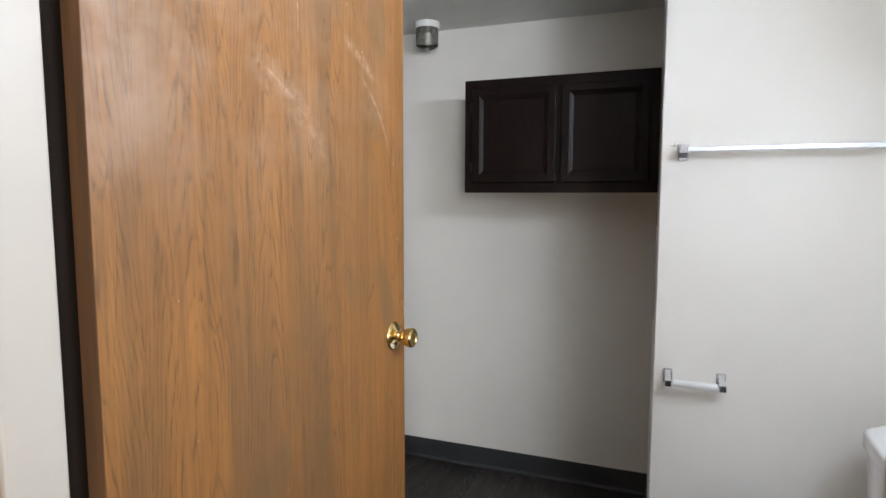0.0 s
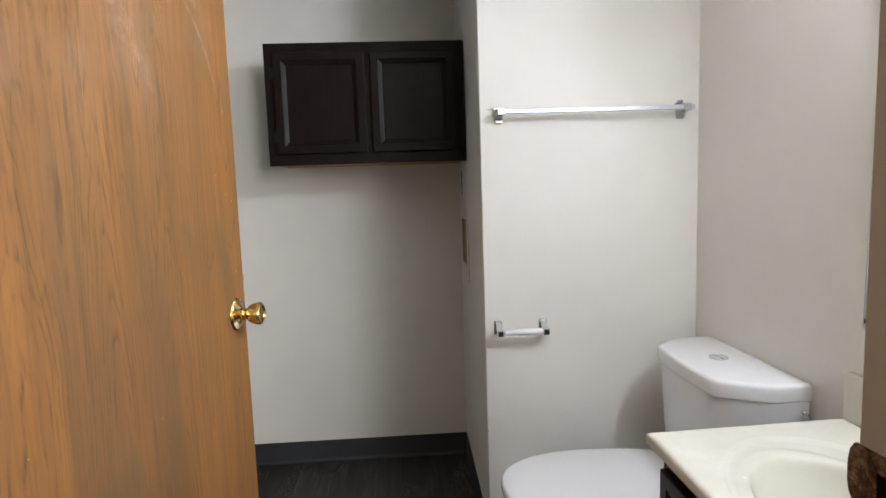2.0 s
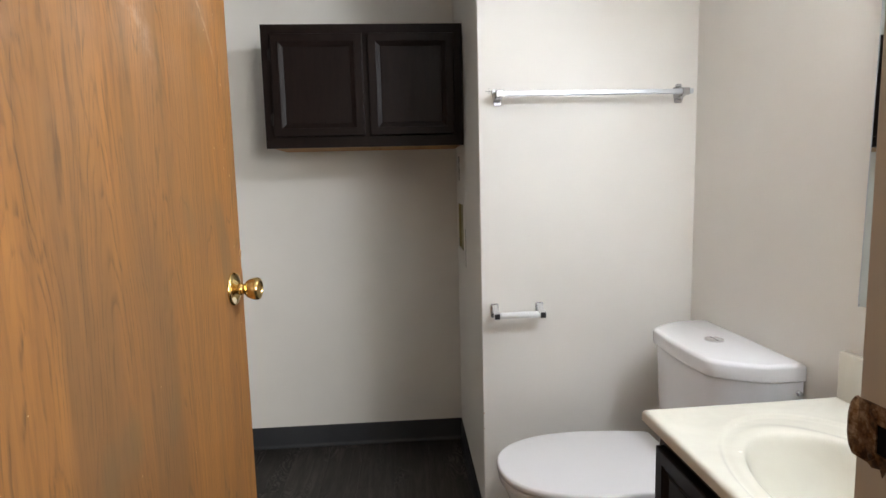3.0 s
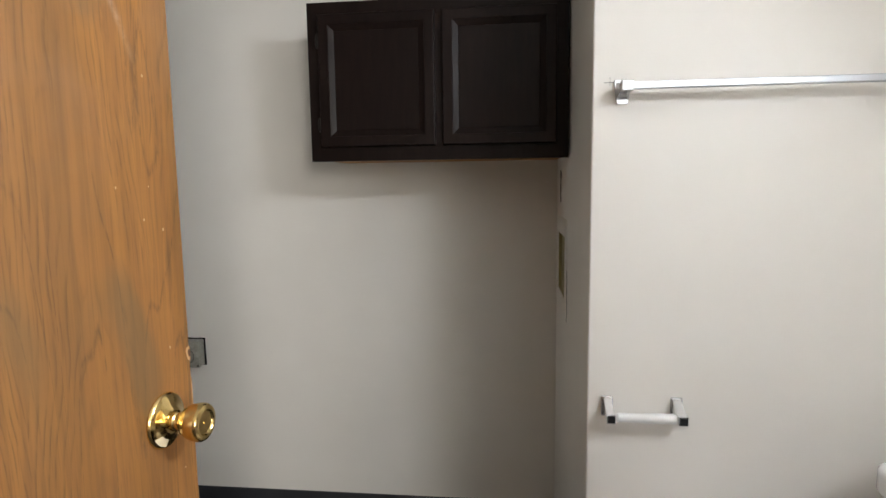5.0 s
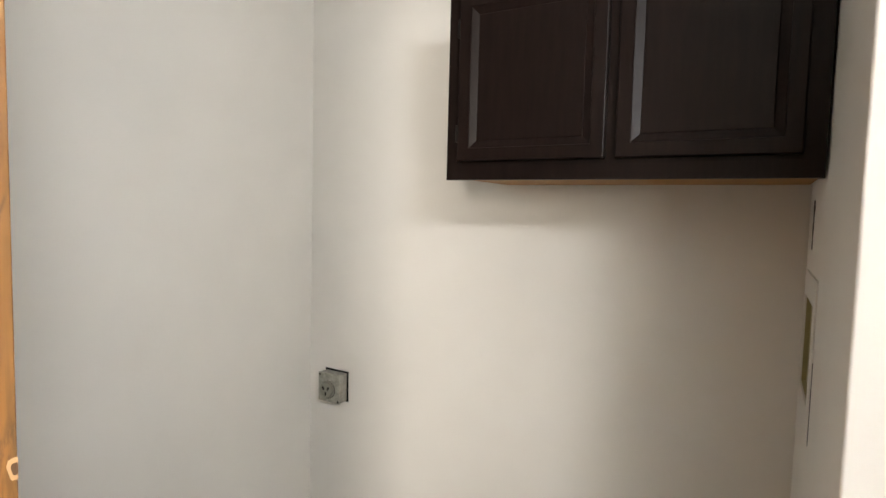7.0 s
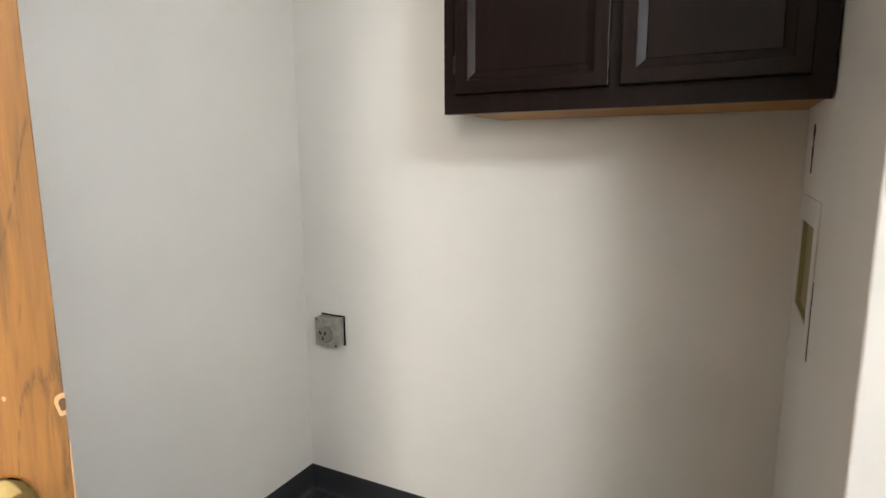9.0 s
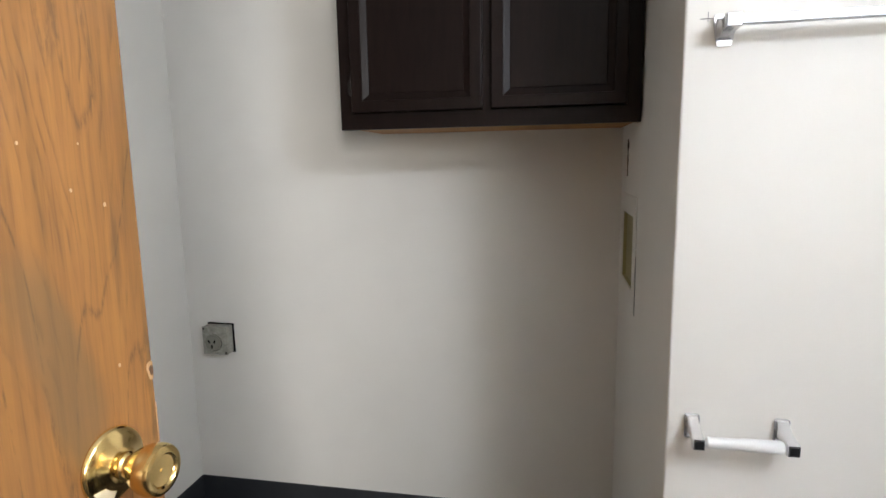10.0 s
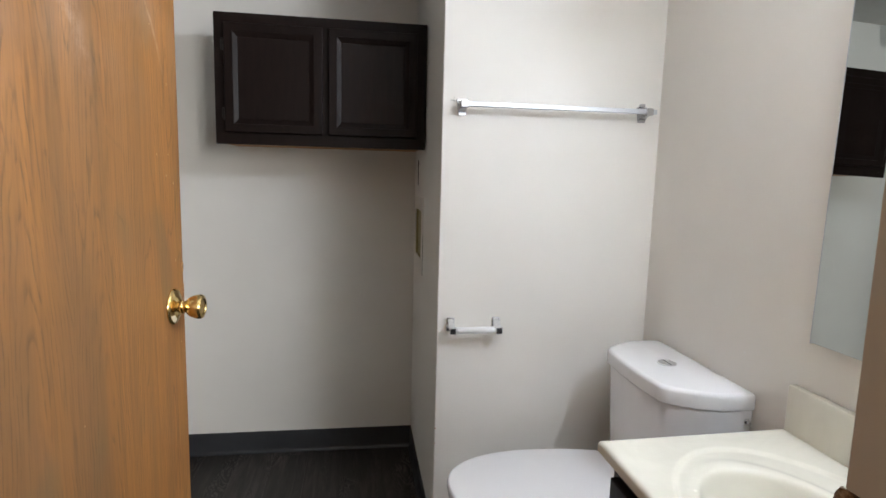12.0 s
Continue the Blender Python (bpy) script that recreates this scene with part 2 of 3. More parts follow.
    crumb = n.ramp(n.noise(stretched(0.16), 260.0, 3.0, 0.65), (0.42, 0.0), (0.56, 1.0))
    where = n.ramp(n.noise(stretched(0.35), 4.5, 2.0, 0.5), (0.38, 0.0), (0.50, 1.0))
    base = n.mix(n.math("MULTIPLY", n.math("MULTIPLY", seam, where), n.math("MULTIPLY_ADD", crumb, 0.70, 0.08)), base, (0.095, 0.053, 0.025))
    pin = n.ramp(n.noise(stretched(0.03), 330.0, 2.0), (0.60, 0.0), (0.74, 1.0))
    base = n.mix(n.math("MULTIPLY", pin, 0.5), base, (0.14, 0.066, 0.026))
    # blotchy sheen of the old varnish, and broad grey-brown stripes
    base = n.mix(n.math("MULTIPLY", n.ramp(n.noise(stretched(0.5), 26.0, 4.0, 0.65), (0.40, 0.0), (0.68, 1.0)), 0.28), base, (0.24, 0.112, 0.046))
    # a few greyish heartwood spots
    spot = n.ramp(n.noise(stretched(0.4), 8.0, 1.0), (0.63, 0.0), (0.70, 1.0))
    base = n.mix(n.math("MULTIPLY", spot, 0.5), base, (0.15, 0.105, 0.055))

    # dusty scuffs: short arcs rubbed across the upper part, and a cloudy reflection painted pale
    def arc(cx, cz, r, w, x0, x1, z0, z1):
        dx, dz = n.math("SUBTRACT", x, cx), n.math("SUBTRACT", z, cz)
        d = n.math("SQRT", n.math("ADD", n.math("MULTIPLY", dx, dx), n.math("MULTIPLY", dz, dz)))
        k = n.math("SUBTRACT", 1.0, n.math("DIVIDE", n.math("ABSOLUTE", n.math("SUBTRACT", d, r)), w))
        k = n.math("MAXIMUM", k, 0.0)
        for v, lo, hi in ((x, x0, x1), (z, z0, z1)):
            mid, half = (lo + hi) / 2, (hi - lo) / 2
            k = n.math("MULTIPLY", k, n.math("MAXIMUM", n.math("SUBTRACT", 1.0, n.math("POWER", n.math("ABSOLUTE", n.math("DIVIDE", n.math("SUBTRACT", v, mid), half)), 3.0)), 0.0))
        return k

    rub = n.math("MULTIPLY", arc(0.20, 1.27, 0.314, 0.044, 0.26, 0.52, 1.38, 1.64), 0.62)
    for a in ((0.45, 1.345, 0.308, 0.007, 0.60, 0.76, 1.43, 1.66), (0.46, 1.36, 0.325, 0.018, 0.54, 0.68, 1.58, 1.70), (-1.0, 1.66, 1.402, 0.004, 0.38, 0.42, 1.60, 1.74), (0.15, 1.20, 0.40, 0.010, 0.28, 0.44, 1.44, 1.62)):
        rub = n.math("MAXIMUM", rub, arc(*a))
    rub = n.math("MULTIPLY", rub, n.ramp(n.noise(flat, 40.0, 5.0, 0.7), (0.36, 0.0), (0.62, 1.0)))
    high = n.ramp(n.math("DIVIDE", z, 2.03), (0.62, 0.0), (0.78, 1.0))
    # pale cloud for light reflected in the varnish, strongest near the hinges
    painted_gloss = n.math("MULTIPLY", n.ramp(n.noise(flat, 6.0, 4.0, 0.6), (0.44, 0.0), (0.70, 0.40)), n.math("MULTIPLY", high, n.ramp(x, (0.0, 1.0), (0.45, 0.35))))
    scuff_gloss = n.math("MAXIMUM", n.math("MULTIPLY", rub, 0.58), painted_gloss)
    base = n.mix(scuff_gloss, base, (0.62, 0.50, 0.42))
    base = n.mix(1.0, base, (0.84, 0.80, 0.76), "MULTIPLY")
    n.set("Base Color", base)
    n.set("Roughness", n.math("MULTIPLY_ADD", bands, 0.12, n.math("MULTIPLY_ADD", scuff_gloss, 0.2, 0.36)))
    n.bump(n.math("SUBTRACT", streak, arch), 0.10, 0.0006)
    return m


M_OAK = oak_door_material()


def oak_edge_material():
    m = material("door_edge_wood", (0.22, 0.10, 0.035), 0.6)
    n = Nodes(m)
    v = n.coords((1, 1, 0.06))
    # edge browns darkened to hold the shade of the door stop and trim
    n.set("Base Color", n.ramp(n.noise(v, 60.0, 5.0), (0.3, (0.070, 0.034, 0.013)), (0.7, (0.130, 0.062, 0.024))))
    return m


M_OAK_EDGE = oak_edge_material()


def bulb_material():
    m = material("lit_globe", (0.9, 0.88, 0.85), 0.3)
    b = m.node_tree.nodes["Principled BSDF"]
    b.inputs["Emission Color"].default_value = (*BULB_COLOR, 1)
    b.inputs["Emission Strength"].default_value = BULB_POWER
    return m


M_BULB = bulb_material()


# ---------------------------------------------------------------- mesh helpers
def finish(name, bm, mat, smooth=40):
    bmesh.ops.recalc_face_normals(bm, faces=bm.faces)
    me = bpy.data.meshes.new(name)
    bm.to_mesh(me)
    bm.free()
    me.materials.append(mat)
    if smooth:
        me.shade_smooth()
        me.set_sharp_from_angle(angle=radians(smooth))
    return me


def part(name, bm, mat, parent, label="", smooth=None):
    smooth = smooth if smooth is not None else 15 if len(bm.faces) < 110 else 40
    ob = new(name, finish(name, bm, mat, smooth))
    ob.parent = parent
    return tagged(ob, label)


def thing(name, m, label, category, group="", kind=""):
    ob = new(name)
    ob.empty_display_size = 0.05
    ob.matrix_world = m
    return tagged(ob, label, category, group, kind)


def structure(name, bm, mat, label, smooth=0):
    return tagged(new(name, finish(name, bm, mat, smooth)), label, name.rstrip("_0123456789").split("_")[0], "", "structure")


def bx(bm, x0, y0, z0, x1, y1, z1, bevel=0.0, seg=2, m=None):
    """A box, its edges rounded by bevel."""
    t = Matrix.Translation(((x0 + x1) / 2, (y0 + y1) / 2, (z0 + z1) / 2)) @ Matrix.Diagonal((x1 - x0, y1 - y0, z1 - z0, 1))
    vs = bmesh.ops.create_cube(bm, size=1, matrix=(m or Matrix()) @ t)["verts"]
    if bevel:
        es = {e for v in vs for e in v.link_edges}
        bmesh.ops.bevel(bm, geom=list(es), offset=bevel, segments=seg, affect="EDGES", profile=0.5)
    return bm


def box(*a, **k):
    return bx(bmesh.new(), *a, **k)


def lathe(bm, profile, m=None, n=32):
    """Turns (radius, height) pairs about z."""
    m = m or Matrix()
    rings = []
    for r, h in profile:
        rings.append([bm.verts.new(m @ Vector((r * math.cos(a), r * math.sin(a), h))) for a in (2 * math.pi * i / n for i in range(n))])
    for a, b in zip(rings, rings[1:]):
        for i in range(n):
            bm.faces.new((a[i], a[(i + 1) % n], b[(i + 1) % n], b[i]))
    bm.faces.new(rings[0])
    bm.faces.new(rings[-1])
    return bm


def loft(bm, rings, caps=True):
    """Skins rings of equally many points."""
    vr = [[bm.verts.new(p) for p in r] for r in rings]
    n = len(vr[0])
    for a, b in zip(vr, vr[1:]):
        for i in range(n):
            bm.faces.new((a[i], a[(i + 1) % n], b[(i + 1) % n], b[i]))
    if caps:
        bm.faces.new(vr[0])
        bm.faces.new(vr[-1])
    return bm


def slab(bm, outline, z0, z1, round_top=0.0, round_bottom=0.0, steps=4):
    """A slab over an outline function outline(inset) -> points, with rounded rims."""
    turns = [math.pi / 2 * i / steps for i in range(steps + 1)]
    if round_bottom:
        rings = [[(x, y, z0 + round_bottom * (1 - math.sin(a))) for x, y in outline(round_bottom * (1 - math.cos(a)))] for a in turns[::-1]]
    else:
        rings = [[(x, y, z0) for x, y in outline(0.0)]]
    if round_top:
        rings += [[(x, y, z1 - round_top * (1 - math.sin(a))) for x, y in outline(round_top * (1 - math.cos(a)))] for a in turns]
    else:
        rings.append([(x, y, z1) for x, y in outline(0.0)])
    return loft(bm, rings)


def pierced(us, vs, holes, place, depth):
    """A wall leaf with real openings. us, vs: cuts along and up; holes: cells left out; place(u, v, d) gives the point."""
    bm = bmesh.new()
    cache = {}

    def vert(i, j, d):
        if (i, j, d) not in cache:
            cache[i, j, d] = bm.verts.new(place(us[i], vs[j], depth * d))
        return cache[i, j, d]

    solid = {(i, j) for i in range(len(us) - 1) for j in range(len(vs) - 1)} - set(holes)
    for i, j in solid:
        for d in (0, 1):
            bm.faces.new([vert(a, b, d) for a, b in ((i, j), (i + 1, j), (i + 1, j + 1), (i, j + 1))])
        for (di, dj), (p, q) in (((-1, 0), ((i, j), (i, j + 1))), ((1, 0), ((i + 1, j), (i + 1, j + 1))), ((0, -1), ((i, j), (i + 1, j))), ((0, 1), ((i, j + 1), (i + 1, j + 1)))):
            if (i + di, j + dj) not in solid:
                bm.faces.new((vert(*p, 0), vert(*q, 0), vert(*q, 1), vert(*p, 1)))
    return bm


# ---------------------------------------------------------------- the structure
FLOOR = structure("floor", box(XL - TH, -2.2, -0.10, 1.7, YB + TH, -0.004), M_JOINT, "dark grey wood-look vinyl plank floor")
structure("ceiling", box(XL - TH, YD - 0.02, ZC, XR + TH, YB + TH, ZC + 0.1), M_CEIL, "off-white textured bathroom ceiling")
structure("ceiling_hall", box(XL - TH, -2.3, 2.44, 1.7, YD - 0.022, 2.54), M_CEIL, "off-white hall ceiling")
structure("wall_north", box(XL - TH, YB, 0, XR + TH, YB + TH, ZC), M_WALL, "greige painted back wall of the laundry alcove")
structure("wall_west", box(XL - TH, YD, 0, XL, YB, ZC), M_WALL, "greige painted side wall of the laundry alcove")
structure("wall_east", box(XR, YD, 0, XR + TH, YB, ZC), M_WALL, "greige painted wall behind toilet and vanity")
RC = 0.005
corner = [(XP + RC - RC * math.cos(math.pi / 2 * i / 5), YW + RC - RC * math.sin(math.pi / 2 * i / 5)) for i in range(6)]
structure("wall_partition", loft(bmesh.new(), [[(x, y, z) for x, y in corner + [(XR, YW), (XR, YW + 0.1), (XP, YW + 0.1)]] for z in (0, ZC)]), M_WALL,
          "greige painted partition wall with towel bar", 25)
# alcove side of the partition, with the washer box opening and a cut slot
BOX_Y0, BOX_Y1, BOX_Z0, BOX_Z1 = 2.34, 2.56, 0.945, 1.145
structure("wall_alcove_side", pierced([YW + 0.1, BOX_Y0, BOX_Y1, YB], [0, BOX_Z0, BOX_Z1, ZC],
          [(1, 1)], lambda u, v, d: (XP + d, u, v), TH), M_WALL, "greige painted alcove side wall in shadow")
# door wall with the doorway
structure("wall_south", pierced([XL - TH, JX0 - 0.02, JX1 + 0.02, XR + TH], [0, 2.06, ZC], [(1, 0)], lambda u, v, d: (u, YD - d, v), TH), M_WALL,
          "greige painted wall round the doorway")
structure("wall_hall_above", box(XL - TH, YD - TH, ZC, 1.7, YD - 0.024, 2.44), M_WALL_HALL, "plain hall wall above the doorway")
structure("wall_hall_right", box(XR + TH, YD - TH, 0, 1.7, YD, 2.44), M_WALL_HALL, "plain hall wall")
# the opening in the end wall is made up for the fill lamp
structure("wall_hall_end", pierced([XL - TH, 0.63, 1.61, 1.7], [0, 1.13, 2.11, 2.44], [(1, 1)], lambda u, v, d: (u, -2.2 - d, v), 0.1), M_WALL_HALL, "plain unseen hall end wall, opened for the fill lamp")
structure("wall_hall_west", box(XL - 2 * TH, -2.2, 0, XL - TH, YD, 2.44), M_WALL_HALL, "plain hall side wall")
structure("wall_hall_east", box(1.7, -2.3, 0, 1.8, YD, 2.44), M_WALL_HALL, "plain hall side wall")


def cove_base(name, p, q, inward):
    """A vinyl cove strip from p to q on the floor plan; inward: unit vector away from the wall."""
    prof = [(0.0, 0.0), (0.013, 0.0), (0.013, 0.0022), (0.009, 0.0042), (0.0055, 0.009), (0.0035, 0.018), (0.0035, 0.098), (0.002, 0.102), (0.0, 0.102)]
    bm = bmesh.new()
    iv = Vector((*inward, 0))
    loft(bm, [[Vector((*e, 0)) + iv * a + Vector((0, 0, h)) for a, h in prof] for e in (p, q)])
    return structure(name, bm, M_COVE, "dark grey vinyl cove baseboard", 30)


cove_base("baseboard_1", (XL, YB), (XP, YB), (0, -1))
cove_base("baseboard_2", (XL, YD), (XL, YB - 0.001), (1, 0))
cove_base("baseboard_3", (XP, YW - 0.0035), (XP, YB - 0.001), (-1, 0))
cove_base("baseboard_4", (XP - 0.0035, YW), (XR, YW), (0, -1))
cove_base("baseboard_5", (XR, 1.17), (XR, YW - 0.001), (-1, 0))


# ---------------------------------------------------------------- the doorway and the door
def door_frame():
    f = thing("door_frame", pose(0, 0, 0), "off-white painted wooden door frame with door stop", "door frame", kind="structure")
    y0, y1 = YD - TH - 0.003, YD + 0.006
    part("jamb", box(JX0 - 0.02, y0, 0, JX0, y1, 2.05, bevel=0.0015), M_JAMB, f)
    part("jamb", box(JX1, y0, 0, JX1 + 0.02, y1, 2.05, bevel=0.0015), M_JAMB, f)
    part("head_jamb", box(JX0, y0, 2.04, JX1, y1, 2.06, bevel=0.0015), M_JAMB, f)
    for x0, x1, ys in ((JX0, JX0 + 0.011, 0.016), (JX1 - 0.011, JX1, 0.052)):
        part("door_stop", box(x0, YD - 0.088, 0, x1, YD - ys, 2.04, bevel=0.003), M_JAMB, f)
    part("door_stop", box(JX0 + 0.011, YD - 0.088, 2.029, JX1 - 0.011, YD - 0.052, 2.04, bevel=0.003), M_JAMB, f)
    part("worn_edge", box(JX0 + 0.0005, YD - 0.0915, 0, JX0 + 0.004, YD - 0.089, 2.03), M_RAW, f, "bare wood showing along the stop")
    # thin black strip where the hinge gap is only in shade
    part("rebate", box(JX0 - 0.001, YD - 0.0158, 0, JX0 + 0.0030, YD + 0.0135, 2.03), M_GAP_SHADE, f, "near-black strip on the hinge rebate for the gap's shade")
    # strike plate on the latch jamb
    plate = pierced([-0.0105, -0.0080, 0.006, 0.028], [-0.0235, -0.012, 0.013, 0.029], [(1, 1)],
                    lambda u, v, d: (JX1 - 0.0018 + d, YD - 0.021 + u, 1.013 + v), 0.0016)
    strike = part("strike_plate", plate, M_STRIKE, f, "tarnished brown metal strike plate")
    part("latch_hole", box(JX1 - 0.0001, YD - 0.0295, 1.001, JX1 + 0.0012, YD - 0.0145, 1.026), M_DARK, strike, "dark latch hole")
    lip = bmesh.new()
    rolled = [(0.0, 0.0), (-0.0018, 0.003), (-0.0024, 0.0062), (-0.0014, 0.0092), (0.0012, 0.0110), (0.0050, 0.0118)]
    loft(lip, [[(JX1 - 0.0018 + a * k + c, YD + 0.004 + b * k, 1.013 + z) for a, b in rolled] + [(JX1 - 0.0004 + a * k + c, YD + 0.004 + (b - 0.0012) * k, 1.013 + z) for a, b in rolled[::-1]]
               for z, k, c in ((-0.0225, 0.45, 0.0), (-0.016, 0.85, 0.0), (-0.006, 1.0, -0.0004), (0.012, 1.0, -0.0004), (0.022, 0.85, 0.0), (0.0285, 0.45, 0.0))])
    part("strike_lip", lip, M_STRIKE, strike)
    torn = bmesh.new()
    rag = [(-0.031, -0.012), (-0.029, -0.019), (-0.0275, -0.0175), (-0.0225, -0.030), (-0.020, -0.024), (-0.012, -0.0265), (-0.004, -0.0225), (0.004, -0.024), (0.006, -0.012)]
    loft(torn, [[(JX1 - q, YD + a, 1.013 + b) for a, b in rag] for q in (0.0010, 0.0001)])
    part("torn_wood", torn, M_STRIKE, strike, "splintered brown wood below the plate", 0)
    for s in (-1, 1):
        part("screw", lathe(bmesh.new(), [(0.0035, 0), (0.0035, 0.0008), (0.002, 0.0012)], pose(JX1 - 0.0018, YD - 0.012, 1.0155 + s * 0.0185, 0, -90, 0), 12), M_STRIKE, strike)
    return f


door_frame()


def door_leaf():
    """Local x along the leaf from the hinge edge, y = 0 the hall face, body behind it, z up."""
    w, h, t = 0.812, 2.02, 0.035
    d = thing("door_1", pose(-0.621, 0.484, 0.012, 0, 0, 87.05), "open flush wooden door in orange oak veneer, scuffed", "door", kind="structure")
    bm = box(0, 0.0004, 0, w, t, h, bevel=0.0018)
    body = part("door_panel", bm, M_OAK, d)
    me = body.data
    me.materials.append(M_OAK_EDGE)
    for p in me.polygons:
        if abs(p.normal.x) > 0.9:
            p.material_index = 1
    # knob set, axis out of the hall face (local -y)
    kz = 1.010
    rose = part("knob_rose", lathe(bmesh.new(), [(0.0, 0.0), (0.0345, 0.0), (0.0350, 0.0015), (0.0342, 0.0038), (0.0322, 0.0056), (0.0265, 0.0076), (0.0205, 0.0098), (0.0170, 0.0122), (0.0152, 0.0132), (0.0, 0.0132)],
                pose(0.752, 0, kz, 90, 0, 0), 48), M_BRASS, d, "round domed brass rose", 35)
    k = part("door_knob", lathe(bmesh.new(), [(0.0, 0.0140), (0.0128, 0.0140), (0.0131, 0.0180), (0.0112, 0.0200), (0.0110, 0.0228), (0.0130, 0.0256), (0.0170, 0.0292), (0.0204, 0.0346), (0.0229, 0.0415), (0.0239, 0.0480), (0.0235, 0.0526),
             (0.0219, 0.0556), (0.0190, 0.0570), (0.0159, 0.0570), (0.0146, 0.0557), (0.0139, 0.0546), (0.0, 0.0542)], pose(0.752, 0, kz, 90, 0, 0), 48), M_BRASS, d, "polished brass tulip door knob", 35)
    part("key_hole", lathe(bmesh.new(), [(0.0, 0.0), (0.0022, 0.0), (0.0022, 0.0006), (0.0, 0.0006)], pose(0.752, -0.0542, kz, 90, 0, 0), 12), M_BRASS, k, "small brass release button")
    worn = bmesh.new()
    loft(worn, [[(0.752 + rr * math.cos(a), -hh, kz + rr * math.sin(a)) for a in (radians(205 + 8 * i) for i in range(7))] + [(0.752 + r2 * math.cos(a), -h2, kz + r2 * math.sin(a)) for a in (radians(250 - 7 * i) for i in range(6))]
                for rr, hh, r2, h2 in ((0.0318, 0.0062, 0.0225, 0.0094), (0.0314, 0.0056, 0.0222, 0.0086))])
    part("worn_spot", worn, M_WORN, rose, "pale worn patch on the brass", 0)
    # latch face on the free edge
    part("latch_plate", box(w - 0.0002, 0.006, 0.982, w + 0.0012, 0.029, 1.038, bevel=0.0004), M_BRASS, d)
    # butt hinges on the hinge edge, bathroom side
    for z in (0.20, 1.82):
        part("hinge", lathe(bmesh.new(), [(0.0055, -0.045), (0.006, -0.043), (0.006, 0.043), (0.0055, 0.045)], pose(-0.004, t + 0.006, z), 16), M_BRASS, d)
    # chipped veneer at the free edge and flecks of old paint
    for grow, dep, mat, nm in ((1.0, -0.0003, M_SCAR, "veneer_chip"), (0.55, -0.0005, M_OAK_EDGE, "chip_heart")):
        chip = bmesh.new()
        n = 13
        ring = [(w - 0.0025 + grow * 0.0052 * math.cos(a) * (1 + 0.25 * math.sin(3 * a)), 1.079 + grow * 0.0115 * math.sin(a) * (1 + 0.2 * math.cos(2 * a))) for a in (2 * math.pi * i / n for i in range(n))]
        loft(chip, [[(min(x, w - 0.0005), dep + q, z) for x, z in ring] for q in (0.0, 0.0009)])
        part(nm, chip, mat, d, "pale chipped spot in the veneer" if grow == 1.0 else "", 0)
    splinter = bmesh.new()
    loft(splinter, [[(w - 0.0020, q, 0.988), (w - 0.0006, q, 0.980), (w - 0.0006, q, 1.045), (w - 0.0014, q, 1.03)] for q in (-0.0004, 0.0006)])
    part("splintered_edge", splinter, M_SCAR, d, "", 0)
    rnd = random.Random(5)
    spots = [(0.775, 1.248, 3.0), (0.772, 1.098, 2.6), (0.742, 1.262, 2.2), (0.70, 1.30, 2.0), (0.757, 1.43, 2.4), (0.69, 1.52, 2.0), (0.62, 1.66, 2.2), (0.56, 1.74, 3.0), (0.786, 0.93, 2.0)]
    spots += [(rnd.uniform(0.1, 0.78), rnd.uniform(0.6, 1.9), rnd.uniform(0.8, 1.6)) for _ in range(16)]
    for x, z, r in spots:
        b = bmesh.new()
        m = 7
        loft(b, [[(x + r / 1700 * rnd.uniform(0.6, 1.2) * math.cos(a), q, z + r / 1700 * rnd.uniform(0.7, 1.5) * math.sin(a)) for a in (2 * math.pi * i / m for i in range(m))] for q in (-0.0003, 0.0006)])
        part("paint_fleck", b, M_FLECK, d, "", 0)
    return d


door_leaf()


# ---------------------------------------------------------------- laundry alcove
def raised_panel_door(w, h):
    """A cabinet door, local x across, z up, front at -y: frame, bevelled inner moulding, flat panel. The rings step inwards."""
    bm = bmesh.new()
    t = 0.019
    steps = [(0.0, 0.0), (0.0, -t + 0.0028), (0.0010, -t + 0.0008), (0.0028, -t), (0.029, -t), (0.0302, -t + 0.0024), (0.0455, -t + 0.0078), (0.0468, -t + 0.0084), (0.0485, -t + 0.0070), (0.055, -t + 0.0070)]
    loft(bm, [[(i, y, i), (w - i, y, i), (w - i, y, h - i), (i, y, h - i)] for i, y in steps])
    return bm


def wall_cabinet():
    w, h, d = 0.758, 0.456, YB - 2.265 - 0.002
    c = thing("wall_cabinet", pose(XP - 0.762, 2.265, 1.382), "dark espresso two-door wall cabinet with raised panels", "cabinet")
    t = 0.018
    part("side_panel", box(0, 0.0192, 0.0145, t, d, h, bevel=0.001), M_ESPRESSO, c)
    part("side_panel", box(w - t, 0.0192, 0.0145, w, d, h, bevel=0.001), M_ESPRESSO, c)
    part("top_panel", box(t, 0.019, h - t, w - t, d, h), M_ESPRESSO, c)
    part("bottom_panel", box(0.0006, 0.0192, 0.005, w - 0.0006, d, 0.0143), M_RAW, c, "unfinished orange wood cabinet bottom")
    part("back_panel", box(t, d - 0.006, 0.0145, w - t, d, h - t), M_ESPRESSO, c)
    ff = pierced([0, 0.036, 0.374, 0.402, w - 0.036, w], [-0.002, 0.040, h - 0.036, h], [(1, 1), (3, 1)], lambda u, v, q: (u, q, v), 0.019)
    part("face_frame", ff, M_ESPRESSO, c)
    for x, dw, hinged in ((0.036, 0.341, True), (0.399, 0.324, False)):
        dm = raised_panel_door(dw, 0.378)
        dm.transform(Matrix.Translation((x, -0.0006, 0.040)))
        dr = part("cabinet_door", dm, M_ESPRESSO, c, smooth=20)
